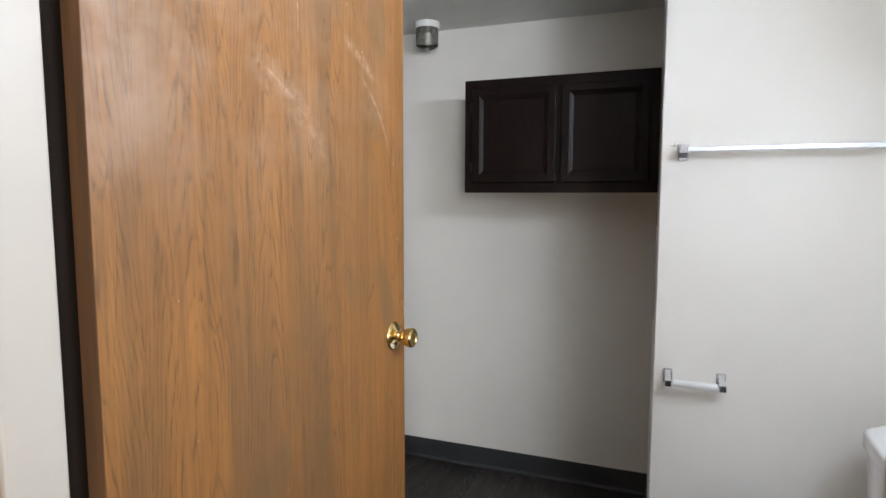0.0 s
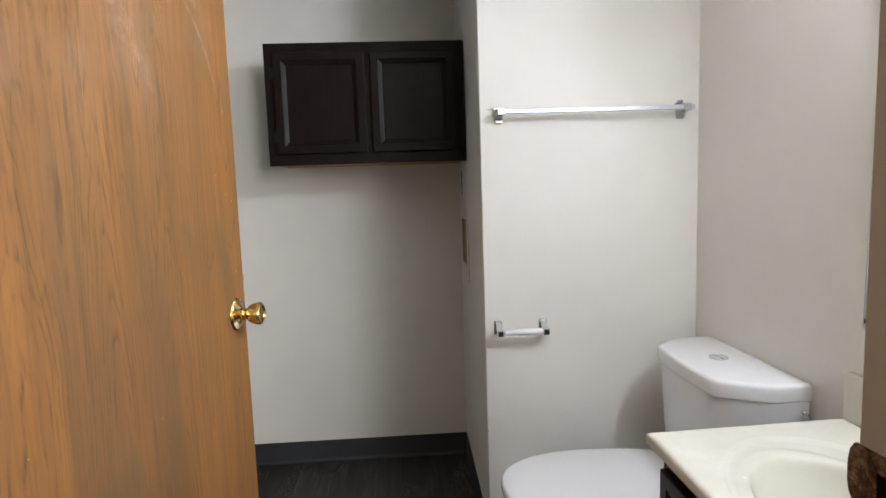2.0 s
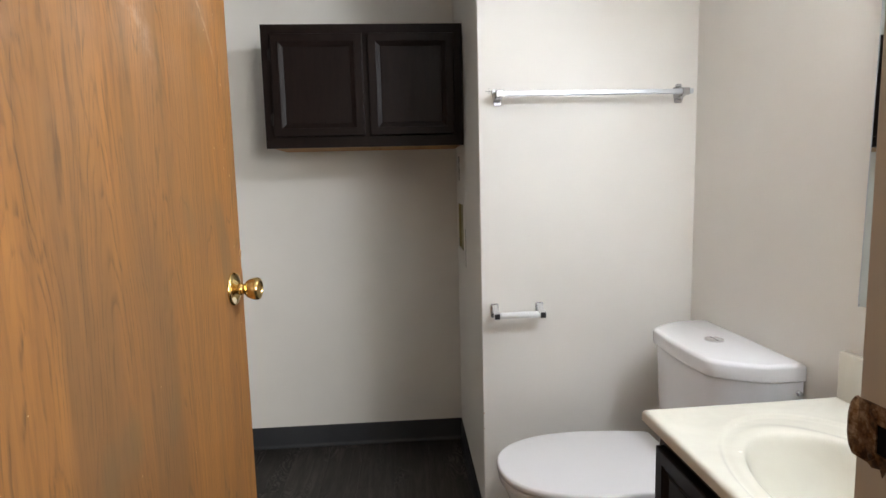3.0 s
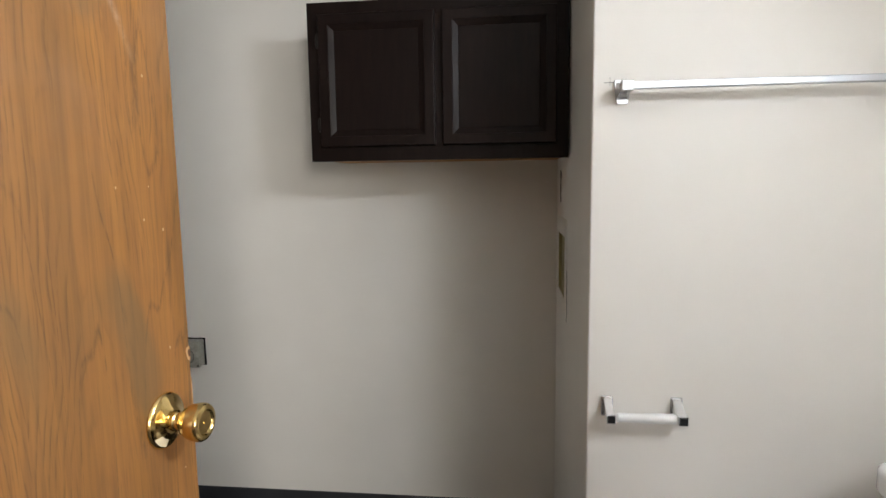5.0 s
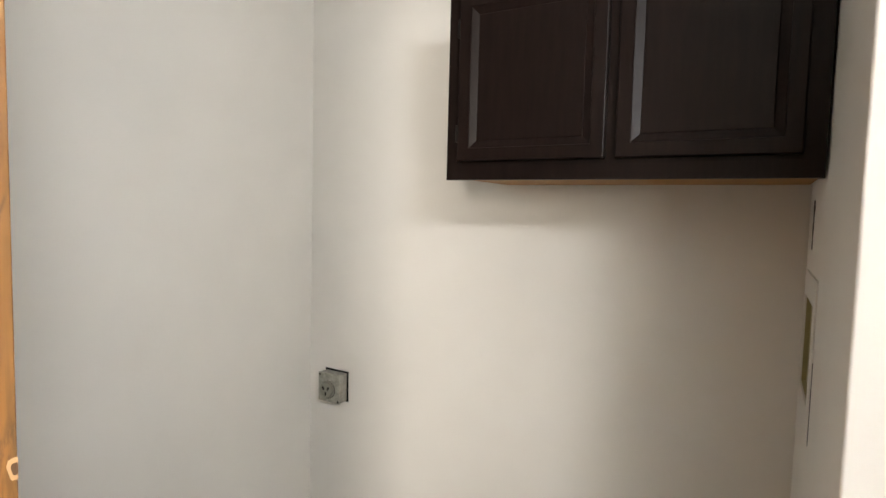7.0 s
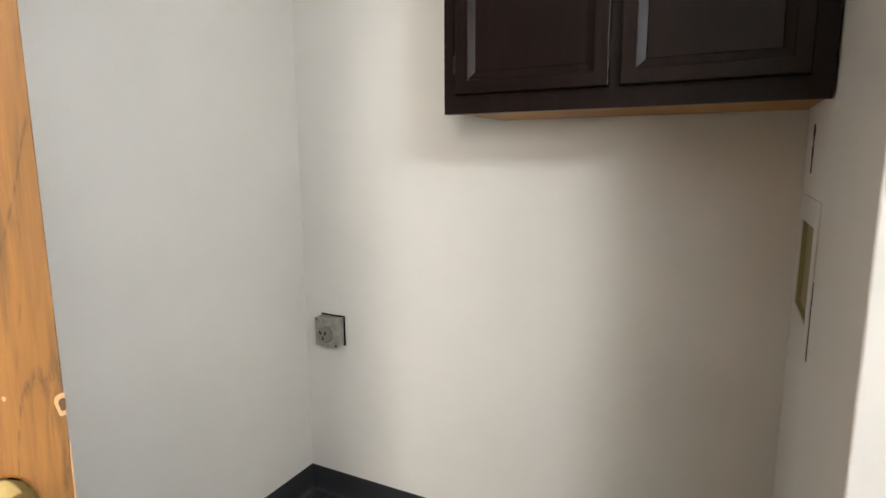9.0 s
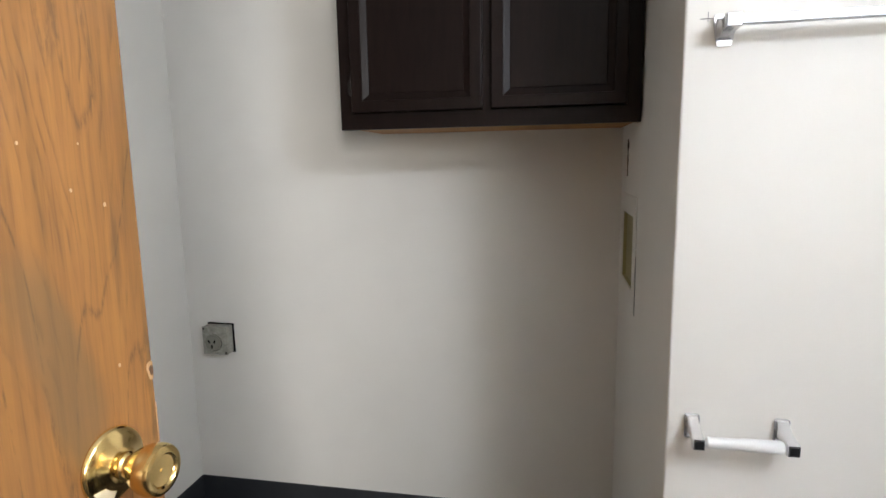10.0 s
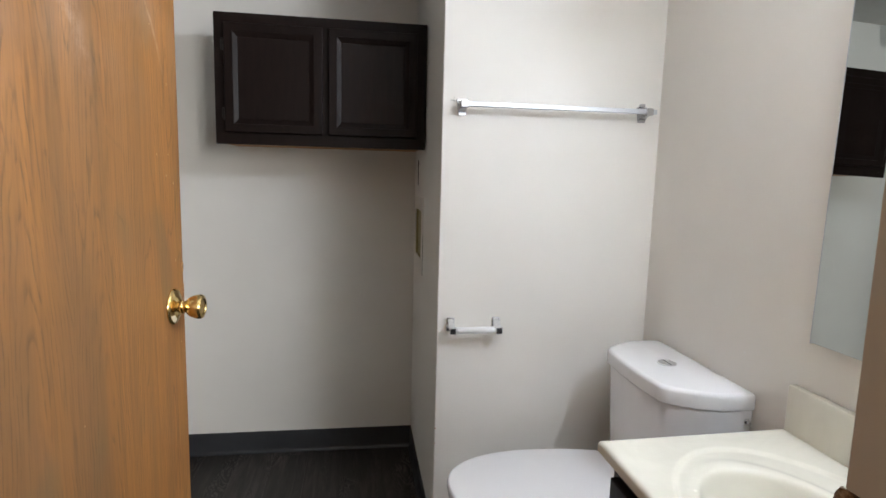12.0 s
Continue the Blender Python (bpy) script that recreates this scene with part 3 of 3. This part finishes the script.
        for z in (0.105, 0.345) if hinged else ():
            hb = box(-0.0045, -0.014, z - 0.020, 0.0045, -0.004, z + 0.020, bevel=0.002)
            bx(hb, -0.010, -0.003, z - 0.016, 0.004, -0.0008, z + 0.016)
            hb.transform(Matrix.Translation((x - 0.004, 0, 0)))
            part("hinge", hb, M_HINGE, dr, "dark metal face hinge")
    return c


wall_cabinet()


def power_outlet():
    o = thing("dryer_outlet", pose(-1.384, YB, 0.664), "grey metal surface box with dryer power receptacle", "outlet")
    part("outlet_box", box(-0.0475, -0.040, -0.051, 0.0475, -0.0005, 0.051, bevel=0.003), M_GALV, o)
    part("cover_plate", box(-0.0487, -0.044, -0.0522, 0.0487, -0.0405, 0.0522, bevel=0.0015), M_GALV, o)
    face = part("receptacle", lathe(bmesh.new(), [(0.031, 0), (0.031, 0.002), (0.0275, 0.003), (0.0272, 0.0115), (0.0255, 0.0135), (0.0, 0.0135)], pose(-0.004, -0.044, -0.006, 90, 0, 0), 32), M_OUTLET, o)
    # black ring set slightly low, as the receptacle's shade on its cover
    part("shade_ring", lathe(bmesh.new(), [(0.0318, 0), (0.0318, 0.0012), (0.0, 0.0012)], pose(-0.004, -0.044, -0.0068, 90, 0, 0), 32), M_DARK, face, "black ring painted as shade round the receptacle")
    for a in (90, 210, 330):
        x, z = -0.004 + 0.0125 * math.cos(radians(a + 180)), -0.006 + 0.0125 * math.sin(radians(a + 180))
        part("slot", box(-0.0028, -0.0585, -0.0062, 0.0028, -0.0572, 0.0062, m=pose(x, 0, z) @ pose(0, 0, 0, 0, 25 if a == 210 else -25 if a == 330 else 0, 0)), M_DARK, face)
    for x, z in ((-0.042, 0.044), (0.042, -0.044)):
        part("screw", lathe(bmesh.new(), [(0.004, 0), (0.004, 0.0012), (0.002, 0.002)], pose(x, -0.044, z, 90, 0, 0), 12), M_HINGE, o)
    # ragged cut in the plasterboard round the box
    cut = bmesh.new()
    rnd = random.Random(3)
    def ragged(e):
        pts = []
        for (ax, az), (bx_, bz) in zip(((-1, -1), (1, -1), (1, 1), (-1, 1)), ((1, -1), (1, 1), (-1, 1), (-1, -1))):
            for k in range(5):
                f = k / 5
                pts.append((0.001 + (0.0510 + rnd.uniform(0, 0.0025)) * (ax + (bx_ - ax) * f), 0.001 + (0.0540 + rnd.uniform(0, 0.0022)) * (az + (bz - az) * f)))
        return pts
    pts = ragged(0)
    loft(cut, [[(x, q, z) for x, z in pts] for q in (-0.0022, -0.0003)])
    part("wall_cut", cut, M_DARK, o, "dark ragged gap round the box", 0)
    return o


power_outlet()


def washer_box():
    b = thing("washer_box", pose(XP, 0, 0), "recessed washer supply box painted over, olive inside", "washer box")
    y0, y1, z0, z1 = BOX_Y0, BOX_Y1, BOX_Z0, BOX_Z1
    fl = pierced([y0 - 0.045, y0 + 0.003, y1 - 0.003, y1 + 0.03], [z0 - 0.05, z0 + 0.003, z1 - 0.003, z1 + 0.05], [(1, 1)], lambda u, v, d: (-0.0035 + d, u, v), 0.0032)
    part("flange", fl, M_WALL, b)
    part("back_plate", box(0.009, y0 + 0.002, z0 + 0.002, 0.012, y1 - 0.002, z1 - 0.002), M_OLIVE, b, "olive stained back of the box")
    for a in ((0, y0 + 0.001, z0 + 0.001, 0.009, y0 + 0.004, z1 - 0.001), (0, y1 - 0.004, z0 + 0.001, 0.009, y1 - 0.001, z1 - 0.001),
              (0, y0 + 0.004, z0 + 0.001, 0.009, y1 - 0.004, z0 + 0.004), (0, y0 + 0.004, z1 - 0.004, 0.009, y1 - 0.004, z1 - 0.001)):
        part("box_side", box(*a), M_OLIVE, b)
    part("flange_gap", box(-0.0012, y0 - 0.0475, z0 - 0.055, -0.0004, y0 - 0.0445, z0 + 0.10), M_DARK, b, "dark gap along the flange")
    return b


washer_box()


def torn_patch():
    """A torn strip of wall paper facing, brown board showing."""
    t = thing("torn_wall_patch", pose(XP, 2.508, 1.243), "dark ragged tear in the alcove side wall", "wall damage")
    rnd = random.Random(8)
    for z0, z1, hw in ((0.0, 0.040, 0.012), (0.034, 0.060, 0.019), (0.062, 0.078, 0.010), (0.074, 0.104, 0.020)):
        bm = bmesh.new()
        n = 7
        side = [(-hw * rnd.uniform(0.25, 1.0), z0 + (z1 - z0) * i / n) for i in range(n + 1)] + [(hw * rnd.uniform(0.25, 1.0), z1 - (z1 - z0) * i / n) for i in range(n + 1)]
        loft(bm, [[(x, y, z) for y, z in side] for x in (-0.0012, -0.0002)])
        part("torn_strip", bm, M_TORN, t, smooth=0)
    return t


torn_patch()


def vent_stub():
    v = thing("vent_stub", pose(-1.0, 2.500, ZC - 0.010), "grey galvanized duct stub hanging from the ceiling", "vent pipe")
    n = 36
    bm = bmesh.new()
    prof = [(0.052, -0.004), (0.052, -0.045), (0.0535, -0.048), (0.052, -0.051), (0.0515, -0.098), (0.0495, -0.098), (0.0495, -0.004)]
    rings = [[(r * math.cos(2 * math.pi * i / n), r * math.sin(2 * math.pi * i / n), h + (0.006 * math.sin(2 * math.pi * i / n * 2 + 1) if h < -0.09 else 0)) for i in range(n)] for r, h in prof]
    loft(bm, rings, caps=False)
    part("duct", bm, M_DUCT, v)
    part("collar", lathe(bmesh.new(), [(0.0535, -0.018), (0.0560, -0.012), (0.0560, 0.0098), (0.050, 0.0098), (0.050, -0.018)], None, n), M_ROLLER, v, "white caulked collar at the ceiling")
    part("dark_inside", lathe(bmesh.new(), [(0.0492, -0.010), (0.0492, -0.008)], None, n), M_DARK, v)
    part("seam_tab", box(0.030, -0.052, -0.052, 0.055, -0.040, -0.032, bevel=0.004), M_DUCT, v)
    return v


vent_stub()


# ---------------------------------------------------------------- partition wall fittings
def towel_bar():
    b = thing("towel_bar", pose(0, YW, 1.496), "silver square towel bar on chrome wall brackets", "towel bar")
    x0, x1 = 0.072, 0.704
    for x, s in ((x0, 1), (x1 - 0.040, 1)):
        br = loft(bmesh.new(), [[(x + 0.015 + i * hw, y, z) for i, z in ((-0.62, -0.024), (0.62, -0.024), (1, 0.020), (0.9, 0.025), (-0.9, 0.025), (-1, 0.020))] for y, hw in ((0.0, 0.018), (-0.005, 0.018), (-0.007, 0.0165))])
        post = part("bracket", br, M_BRACKET, b)
        arm = bmesh.new()
        loft(arm, [[(x + 0.015 + i * hw, y, zc + j * hz) for i, j in ((-1, -1), (1, -1), (1, 1), (-1, 1))] for y, hw, hz, zc in ((-0.006, 0.014, 0.018, 0.002), (-0.018, 0.0105, 0.012, 0.003), (-0.032, 0.010, 0.010, 0.005), (-0.040, 0.0115, 0.0105, 0.006), (-0.058, 0.0115, 0.0105, 0.006), (-0.060, 0.010, 0.009, 0.006))])
        part("bracket_arm", arm, M_BRACKET, post)
    part("bar", box(x0 + 0.022, -0.056, -0.001, x1, -0.041, 0.0135, bevel=0.0018), M_SATIN, b, "square satin aluminium bar")
    part("end_tab", box(x1 - 0.036, -0.020, 0.024, x1 - 0.022, -0.002, 0.034, bevel=0.002), M_BRACKET, b)
    return b


towel_bar()


def paper_holder():
    h = thing("toilet_paper_holder", pose(0.056, YW, 0.796), "chrome toilet paper holder with empty white roller", "paper holder")
    for x in (0.0, 0.150):
        base = part("bracket", box(x, -0.006, -0.010, x + 0.026, 0, 0.036, bevel=0.005, seg=3), M_CHROME, h)
        arm = bmesh.new()
        loft(arm, [[(x + 0.013 + i * hw, y, zc + j * hz) for i, j in ((-1, -1), (1, -1), (1, 1), (-1, 1))] for y, hw, hz, zc in ((-0.005, 0.010, 0.015, 0.018), (-0.022, 0.008, 0.010, 0.015), (-0.040, 0.0085, 0.009, 0.009), (-0.055, 0.010, 0.0105, 0.005), (-0.061, 0.009, 0.0095, 0.005))])
        part("bracket_arm", arm, M_CHROME, base, smooth=30)
        part("end_cap", box(x + 0.0055, -0.0632, -0.0025, x + 0.0205, -0.0612, 0.0125, bevel=0.0008), M_BLACK, base, "dark end of the bracket arm")
    roll = lathe(bmesh.new(), [(0.004, 0.0), (0.0098, 0.004), (0.0098, 0.058), (0.0110, 0.060), (0.0110, 0.122), (0.0098, 0.125), (0.004, 0.128)], pose(0.024, -0.051, 0.006, 0, 90, 0), 24)
    part("roller", roll, M_ROLLER, h, "white plastic spring roller")
    return h


paper_holder()


def wall_marks():
    """Pencil ticks, a nail hole and chips in the paint of the partition's corner and beside the mirror."""
    wall = bpy.data.objects["wall_partition"]
    for x0, z0, x1, z1 in ((0.050, 1.5165, 0.074, 1.5180), (0.0615, 1.5120, 0.0625, 1.5280)):
        part("pencil_mark", box(x0, YW - 0.0006, z0, x1, YW - 0.0001, z1), M_PENCIL, wall, smooth=0)
    rnd = random.Random(21)
    for z in (0.402, 0.455):
        bm = bmesh.new()
        r = rnd.uniform(0.0012, 0.0020)
        loft(bm, [[(XP + 0.0022 + r * 0.8 * math.cos(a) + k, YW - 0.0007 + k, z + r * 1.9 * math.sin(a)) for a in (2 * math.pi * i / 7 for i in range(7))] for k in (0.0, 0.0006)])
        part("paint_chip", bm, M_SCAR, wall, smooth=0)
    east = bpy.data.objects["wall_east"]
    bm = bmesh.new()
    loft(bm, [[(XR - k, 1.352 + 0.0022 * math.cos(a), 0.862 + 0.0022 * math.sin(a)) for a in (2 * math.pi * i / 8 for i in range(8))] for k in (0.0002, 0.0012)])
    part("paint_speck", bm, M_ROLLER, east, smooth=0)


wall_marks()


# ---------------------------------------------------------------- toilet
def toilet():
    """Local x out from the wall, y along it."""
    t = thing("toilet", pose(XR - 0.006, 1.524, 0, 0, 0, 180), "white two-piece toilet with closed lid beside vanity", "toilet")

    def tank_outline(half, front, flat, depth0=0.0):
        def f(inset):
            hw, fr, fl = half - inset, front - inset, flat - inset * 0.5
            pts = [(depth0 + inset, -hw), ]
            side = [(0.42, -hw - 0.002), (0.62, -hw + 0.014), (0.80, -hw + 0.036), (0.93, -hw + 0.056)]
            pts += [(depth0 + inset + (fr - depth0 - inset) * k, y) for k, y in side]
            pts += [(fr - 0.004, -fl - 0.004), (fr, -fl + 0.010), (fr + 0.006, -fl * 0.45), (fr + 0.008, 0.0), (fr + 0.006, fl * 0.45), (fr, fl - 0.010), (fr - 0.004, fl + 0.004)]
            pts += [(depth0 + inset + (fr - depth0 - inset) * k, -y) for k, y in side[::-1]]
            pts += [(depth0 + inset, hw)]
            return pts
        return f

    tank = bmesh.new()
    rings = []
    for z, half, front, flat in ((0.375, 0.189, 0.176, 0.118), (0.40, 0.204, 0.187, 0.130), (0.55, 0.217, 0.192, 0.140), (0.730, 0.2262, 0.200, 0.147)):
        rings.append([(x, y, z) for x, y in tank_outline(half, front, flat)(0.0)])
    loft(tank, rings)
    part("tank", tank, M_PORCELAIN, t, smooth=65)
    lid = part("tank_lid", slab(bmesh.new(), tank_outline(0.228, 0.209, 0.152, -0.004), 0.730, 0.776, 0.012, 0.004), M_PORCELAIN, t, smooth=65)
    btn = part("flush_button", lathe(bmesh.new(), [(0.026, 0.0), (0.026, 0.003), (0.0235, 0.0045), (0.023, 0.0035), (0.0, 0.0042)], pose(0.100, 0, 0.7755), 40), M_CHROME, lid, "chrome dual flush button")
    part("button_split", box(0.0985, -0.022, 0.7792, 0.0998, 0.022, 0.7801), M_HINGE, btn)

    part("lever_nut", lathe(bmesh.new(), [(0.005, 0.0), (0.007, 0.002), (0.007, 0.007), (0.0045, 0.009), (0.004, 0.016), (0.0, 0.017)], pose(0.013, 0.2235, 0.703, -90, 0, 0), 14), M_CHROME, t, "small chrome nut on the tank's end")

    def oval(xb, xf, hw, n=40, sq=2.3):
        """Straight back at xb, rounded front at xf."""
        def f(inset):
            pts = []
            b, fr, h = xb + inset, xf - inset, hw - inset
            mid = b + (fr - b) * 0.42
            for i in range(n + 1):
                a = -math.pi / 2 + math.pi * i / n
                c, s = math.cos(a), math.sin(a)
                pts.append((mid + (fr - mid) * abs(c) ** (2 / sq), h * math.copysign(abs(s) ** (2 / sq), s)))
            bw = h * 0.80
            pts += [(mid - (mid - b) * 0.5, h * 0.955), (b + 0.006, bw + 0.010), (b, bw), (b, 0.0), (b, -bw), (b + 0.006, -bw - 0.010), (mid - (mid - b) * 0.5, -h * 0.955)]
            return pts
        return f

    part("seat_lid", slab(bmesh.new(), oval(0.212, 0.718, 0.187), 0.424, 0.443, 0.008, 0.003), M_SEAT, t, "closed glossy white seat lid")
    part("seat", slab(bmesh.new(), oval(0.216, 0.714, 0.183), 0.4015, 0.4195, 0.005, 0.004), M_SEAT, t)
    for y in (-0.07, 0.07):
        part("seat_hinge", lathe(bmesh.new(), [(0.006, -0.022), (0.011, -0.020), (0.011, 0.020), (0.006, 0.022)], pose(0.218, y, 0.423, 90, 0, 0), 16), M_SEAT, t)
    bowl = bmesh.new()
    rings = []
    for z, xb, xf, hw in ((0.0, 0.12, 0.56, 0.105), (0.03, 0.125, 0.55, 0.100), (0.12, 0.13, 0.53, 0.098), (0.20, 0.12, 0.57, 0.115), (0.28, 0.08, 0.645, 0.150), (0.34, 0.045, 0.685, 0.170), (0.387, 0.03, 0.702, 0.178), (0.398, 0.034, 0.697, 0.174)):
        rings.append([(x, y, z) for x, y in oval(xb, xf, hw)(0.0)])
    loft(bowl, rings)
    part("bowl", bowl, M_PORCELAIN, t, smooth=50)
    for y in (-0.085, 0.085):
        part("bolt_cap", lathe(bmesh.new(), [(0.013, 0.0), (0.013, 0.008), (0.009, 0.016), (0.003, 0.019)], pose(0.30, y * 1.35, 0.0), 16), M_SEAT, t)
    return t


toilet()


# ---------------------------------------------------------------- vanity
VX, VY0, VY1, VZ = 0.277, 0.479, 1.167, 0.741


def vanity_cabinet():
    c = thing("vanity_cabinet", pose(0, 0, 0), "dark espresso vanity cabinet below the cream sink top", "cabinet")
    x0, x1, y0, y1, zt = VX + 0.030, XR - 0.004, VY0 + 0.004, VY1 - 0.022, VZ - 0.026
    t = 0.016
    part("side_panel", box(x0 + 0.019, y0, 0.0, x1, y0 + t, zt), M_ESPRESSO, c)
    part("side_panel", box(x0 + 0.019, y1 - t, 0.0, x1, y1, zt), M_ESPRESSO, c)
    part("bottom_panel", box(x0 + 0.019, y0 + t, 0.10, x1, y1 - t, 0.116), M_ESPRESSO, c)
    part("toe_board", box(x0 + 0.07, y0 + t, 0.0, x0 + 0.086, y1 - t, 0.098), M_ESPRESSO, c)
    mid = (y0 + y1) / 2
    ff = pierced([y0, y0 + 0.035, mid - 0.018, mid + 0.018, y1 - 0.035, y1], [0.10, 0.135, zt - 0.05, zt], [(1, 1), (3, 1)], lambda u, v, d: (x0 + d, u, v), 0.019)
    part("face_frame", ff, M_ESPRESSO, c)
    w, h = mid - 0.012 - (y0 + 0.022), zt - 0.035 - 0.12
    for ys in (y0 + 0.022 + w, y1 - 0.022):
        dm = raised_panel_door(w, h)
        dm.transform(pose(x0 - 0.0006, ys, 0.12, 0, 0, -90))
        part("cabinet_door", dm, M_ESPRESSO, c, smooth=20)
    return c


vanity_cabinet()


def vanity_top():
    """Cultured marble top with a moulded bowl, a shallow ring round it, and a backsplash."""
    v = thing("vanity_sink", pose(0, 0, 0), "cream cultured marble vanity top with moulded oval sink", "sink")
    cx, cy = 0.478, 0.800
    nx, ny = 120, 170
    x0, x1, y0, y1 = VX, XR - 0.003, VY0, VY1

    def height(x, y):
        r = math.sqrt(((x - cx) / 0.143) ** 2 + ((y - cy) / 0.230) ** 2)
        R = math.sqrt(((x - 0.505) / 0.206) ** 2 + ((y - cy) / 0.306) ** 2)
        z = VZ
        if R < 1:
            z -= 0.005 * min(1, (1 - R) / 0.045) ** 2 * (3 - 2 * min(1, (1 - R) / 0.045))
            swell = max(0.0, 1 - abs(r - 1.07) / 0.13)
            z += 0.0035 * swell * swell * (3 - 2 * swell)
        if r < 1:
            k = 1 - r
            q, lip = min(1, k / 0.66), min(1, k / 0.10)
            z -= 0.135 * (1 - (1 - q) ** 2.1) * lip * (2 - lip)
        e = min(x - x0, y1 - y)
        if e < 0.010:
            z -= 0.010 - math.sqrt(max(0.0, 0.0001 - (0.010 - e) ** 2))
        return z

    xs = [x0 + 0.012 * (i / 6) ** 1.6 for i in range(6)] + [x0 + 0.012 + (x1 - x0 - 0.012) * i / nx for i in range(nx + 1)]
    ys = [y0 + (y1 - 0.012 - y0) * j / ny for j in range(ny + 1)] + [y1 - 0.012 * (1 - (j + 1) / 6) ** 1.6 for j in range(6)]
    bm = bmesh.new()
    g = [[bm.verts.new((x, y + 0.016 * (x - x0) / (x1 - x0) * (y - y0) / (y1 - y0), height(x, y))) for y in ys] for x in xs]
    for i in range(len(xs) - 1):
        for j in range(len(ys) - 1):
            bm.faces.new((g[i][j], g[i + 1][j], g[i + 1][j + 1], g[i][j + 1]))
    edge = [g[i][0] for i in range(len(xs))] + [g[-1][j] for j in range(1, len(ys))] + [g[i][-1] for i in range(len(xs) - 2, -1, -1)] + [g[0][j] for j in range(len(ys) - 2, 0, -1)]
    low = [bm.verts.new((q.co.x, q.co.y, VZ - 0.024)) for q in edge]
    for i in range(len(edge)):
        k = (i + 1) % len(edge)
        bm.faces.new((edge[i], low[i], low[k], edge[k]))
    part("counter", bm, M_MARBLE, v, smooth=45)
    part("backsplash", box(x1 - 0.020, y0, VZ - 0.004, x1, y1 + 0.008, VZ + 0.106, bevel=0.004, seg=3), M_MARBLE, v)
    return v


vanity_top()


def wall_mirror():
    m = thing("wall_mirror", pose(XR, 0, 0), "frameless plate mirror above the vanity", "mirror")
    # the plate leans back a little at the top and stands out more at its far edge
    lean = Matrix.Translation((-0.030, 1.118, 0.960)) @ Matrix.Rotation(radians(1.4), 4, "Z") @ Matrix.Rotation(radians(1.1), 4, "Y") @ Matrix.Translation((0.030, -1.118, -0.960))
    glass = box(-0.033, 0.500, 0.960, -0.027, 1.118, 1.765)
    glass.transform(lean)
    part("mirror_glass", glass, M_MIRROR, m, smooth=0)
    part("backing_box", box(-0.0085, 0.503, 0.963, -0.0005, 1.115, 1.600), M_JAMB, m)
    strip = box(-0.0335, 1.1182, 0.958, -0.024, 1.1197, 1.767)
    strip.transform(lean)
    part("edge_strip", strip, M_SATIN, m)
    return m


wall_mirror()


def vanity_light():
    """The unseen lit strip above the mirror: a long opal diffuser set back between added metal cheeks."""
    v = thing("vanity_light", pose(XR, 0.765, 1.868), "unseen vanity light bar, lit opal diffuser between added light-blocking cheeks", "light")
    part("back_plate", box(-0.020, -0.262, -0.055, -0.0005, 0.262, 0.055, bevel=0.004), M_CHROME, v)
    n = 14
    arc = [(-0.0205 - 0.026 * math.sin(math.pi * i / n), 0.046 * math.cos(math.pi * i / n)) for i in range(n + 1)]
    part("diffuser", loft(bmesh.new(), [[(x, y, z) for x, z in arc] for y in (-0.246, 0.246)]), M_BULB, v, "lit opal diffuser")
    # deep cheeks, made up to hold light off the towel-bar wall
    for y in (-0.262, 0.250):
        part("baffle_cheek", box(-0.126, y, -0.058, -0.0205, y + 0.012, 0.058, bevel=0.003), M_CHROME, v)
    return v


vanity_light()


# ---------------------------------------------------------------- floor planks, last
def floor_planks():
    """Wood-look planks running away from the doorway, staggered, with fine open joints; laid in bathroom and doorway."""
    w, gap = 0.152, 0.0005
    y_lo, y_hi, x_lo, x_hi = YD - TH, YB, XL, XR
    meshes = {}
    x = x_lo
    rnd = random.Random(11)
    while x < x_hi - 0.002:
        x2 = min(x + w, x_hi)
        y = y_lo - rnd.uniform(0.0, 1.1)
        while y < y_hi:
            ya, yb = max(y, y_lo), min(y + 1.22, y_hi)
            if yb - ya > 0.01:
                key = (round(x2 - x, 3), round(yb - ya, 2))
                if key not in meshes:
                    bm = box(0, 0, -0.0038, x2 - x - gap, yb - ya - gap, 0.0, bevel=0.0003, seg=1)
                    meshes[key] = finish("plank", bm, M_PLANK, 0)
                p = new("plank", meshes[key])
                p.location = (x, ya, 0)
                p.parent = FLOOR
            y += 1.22
        x = x2


floor_planks()
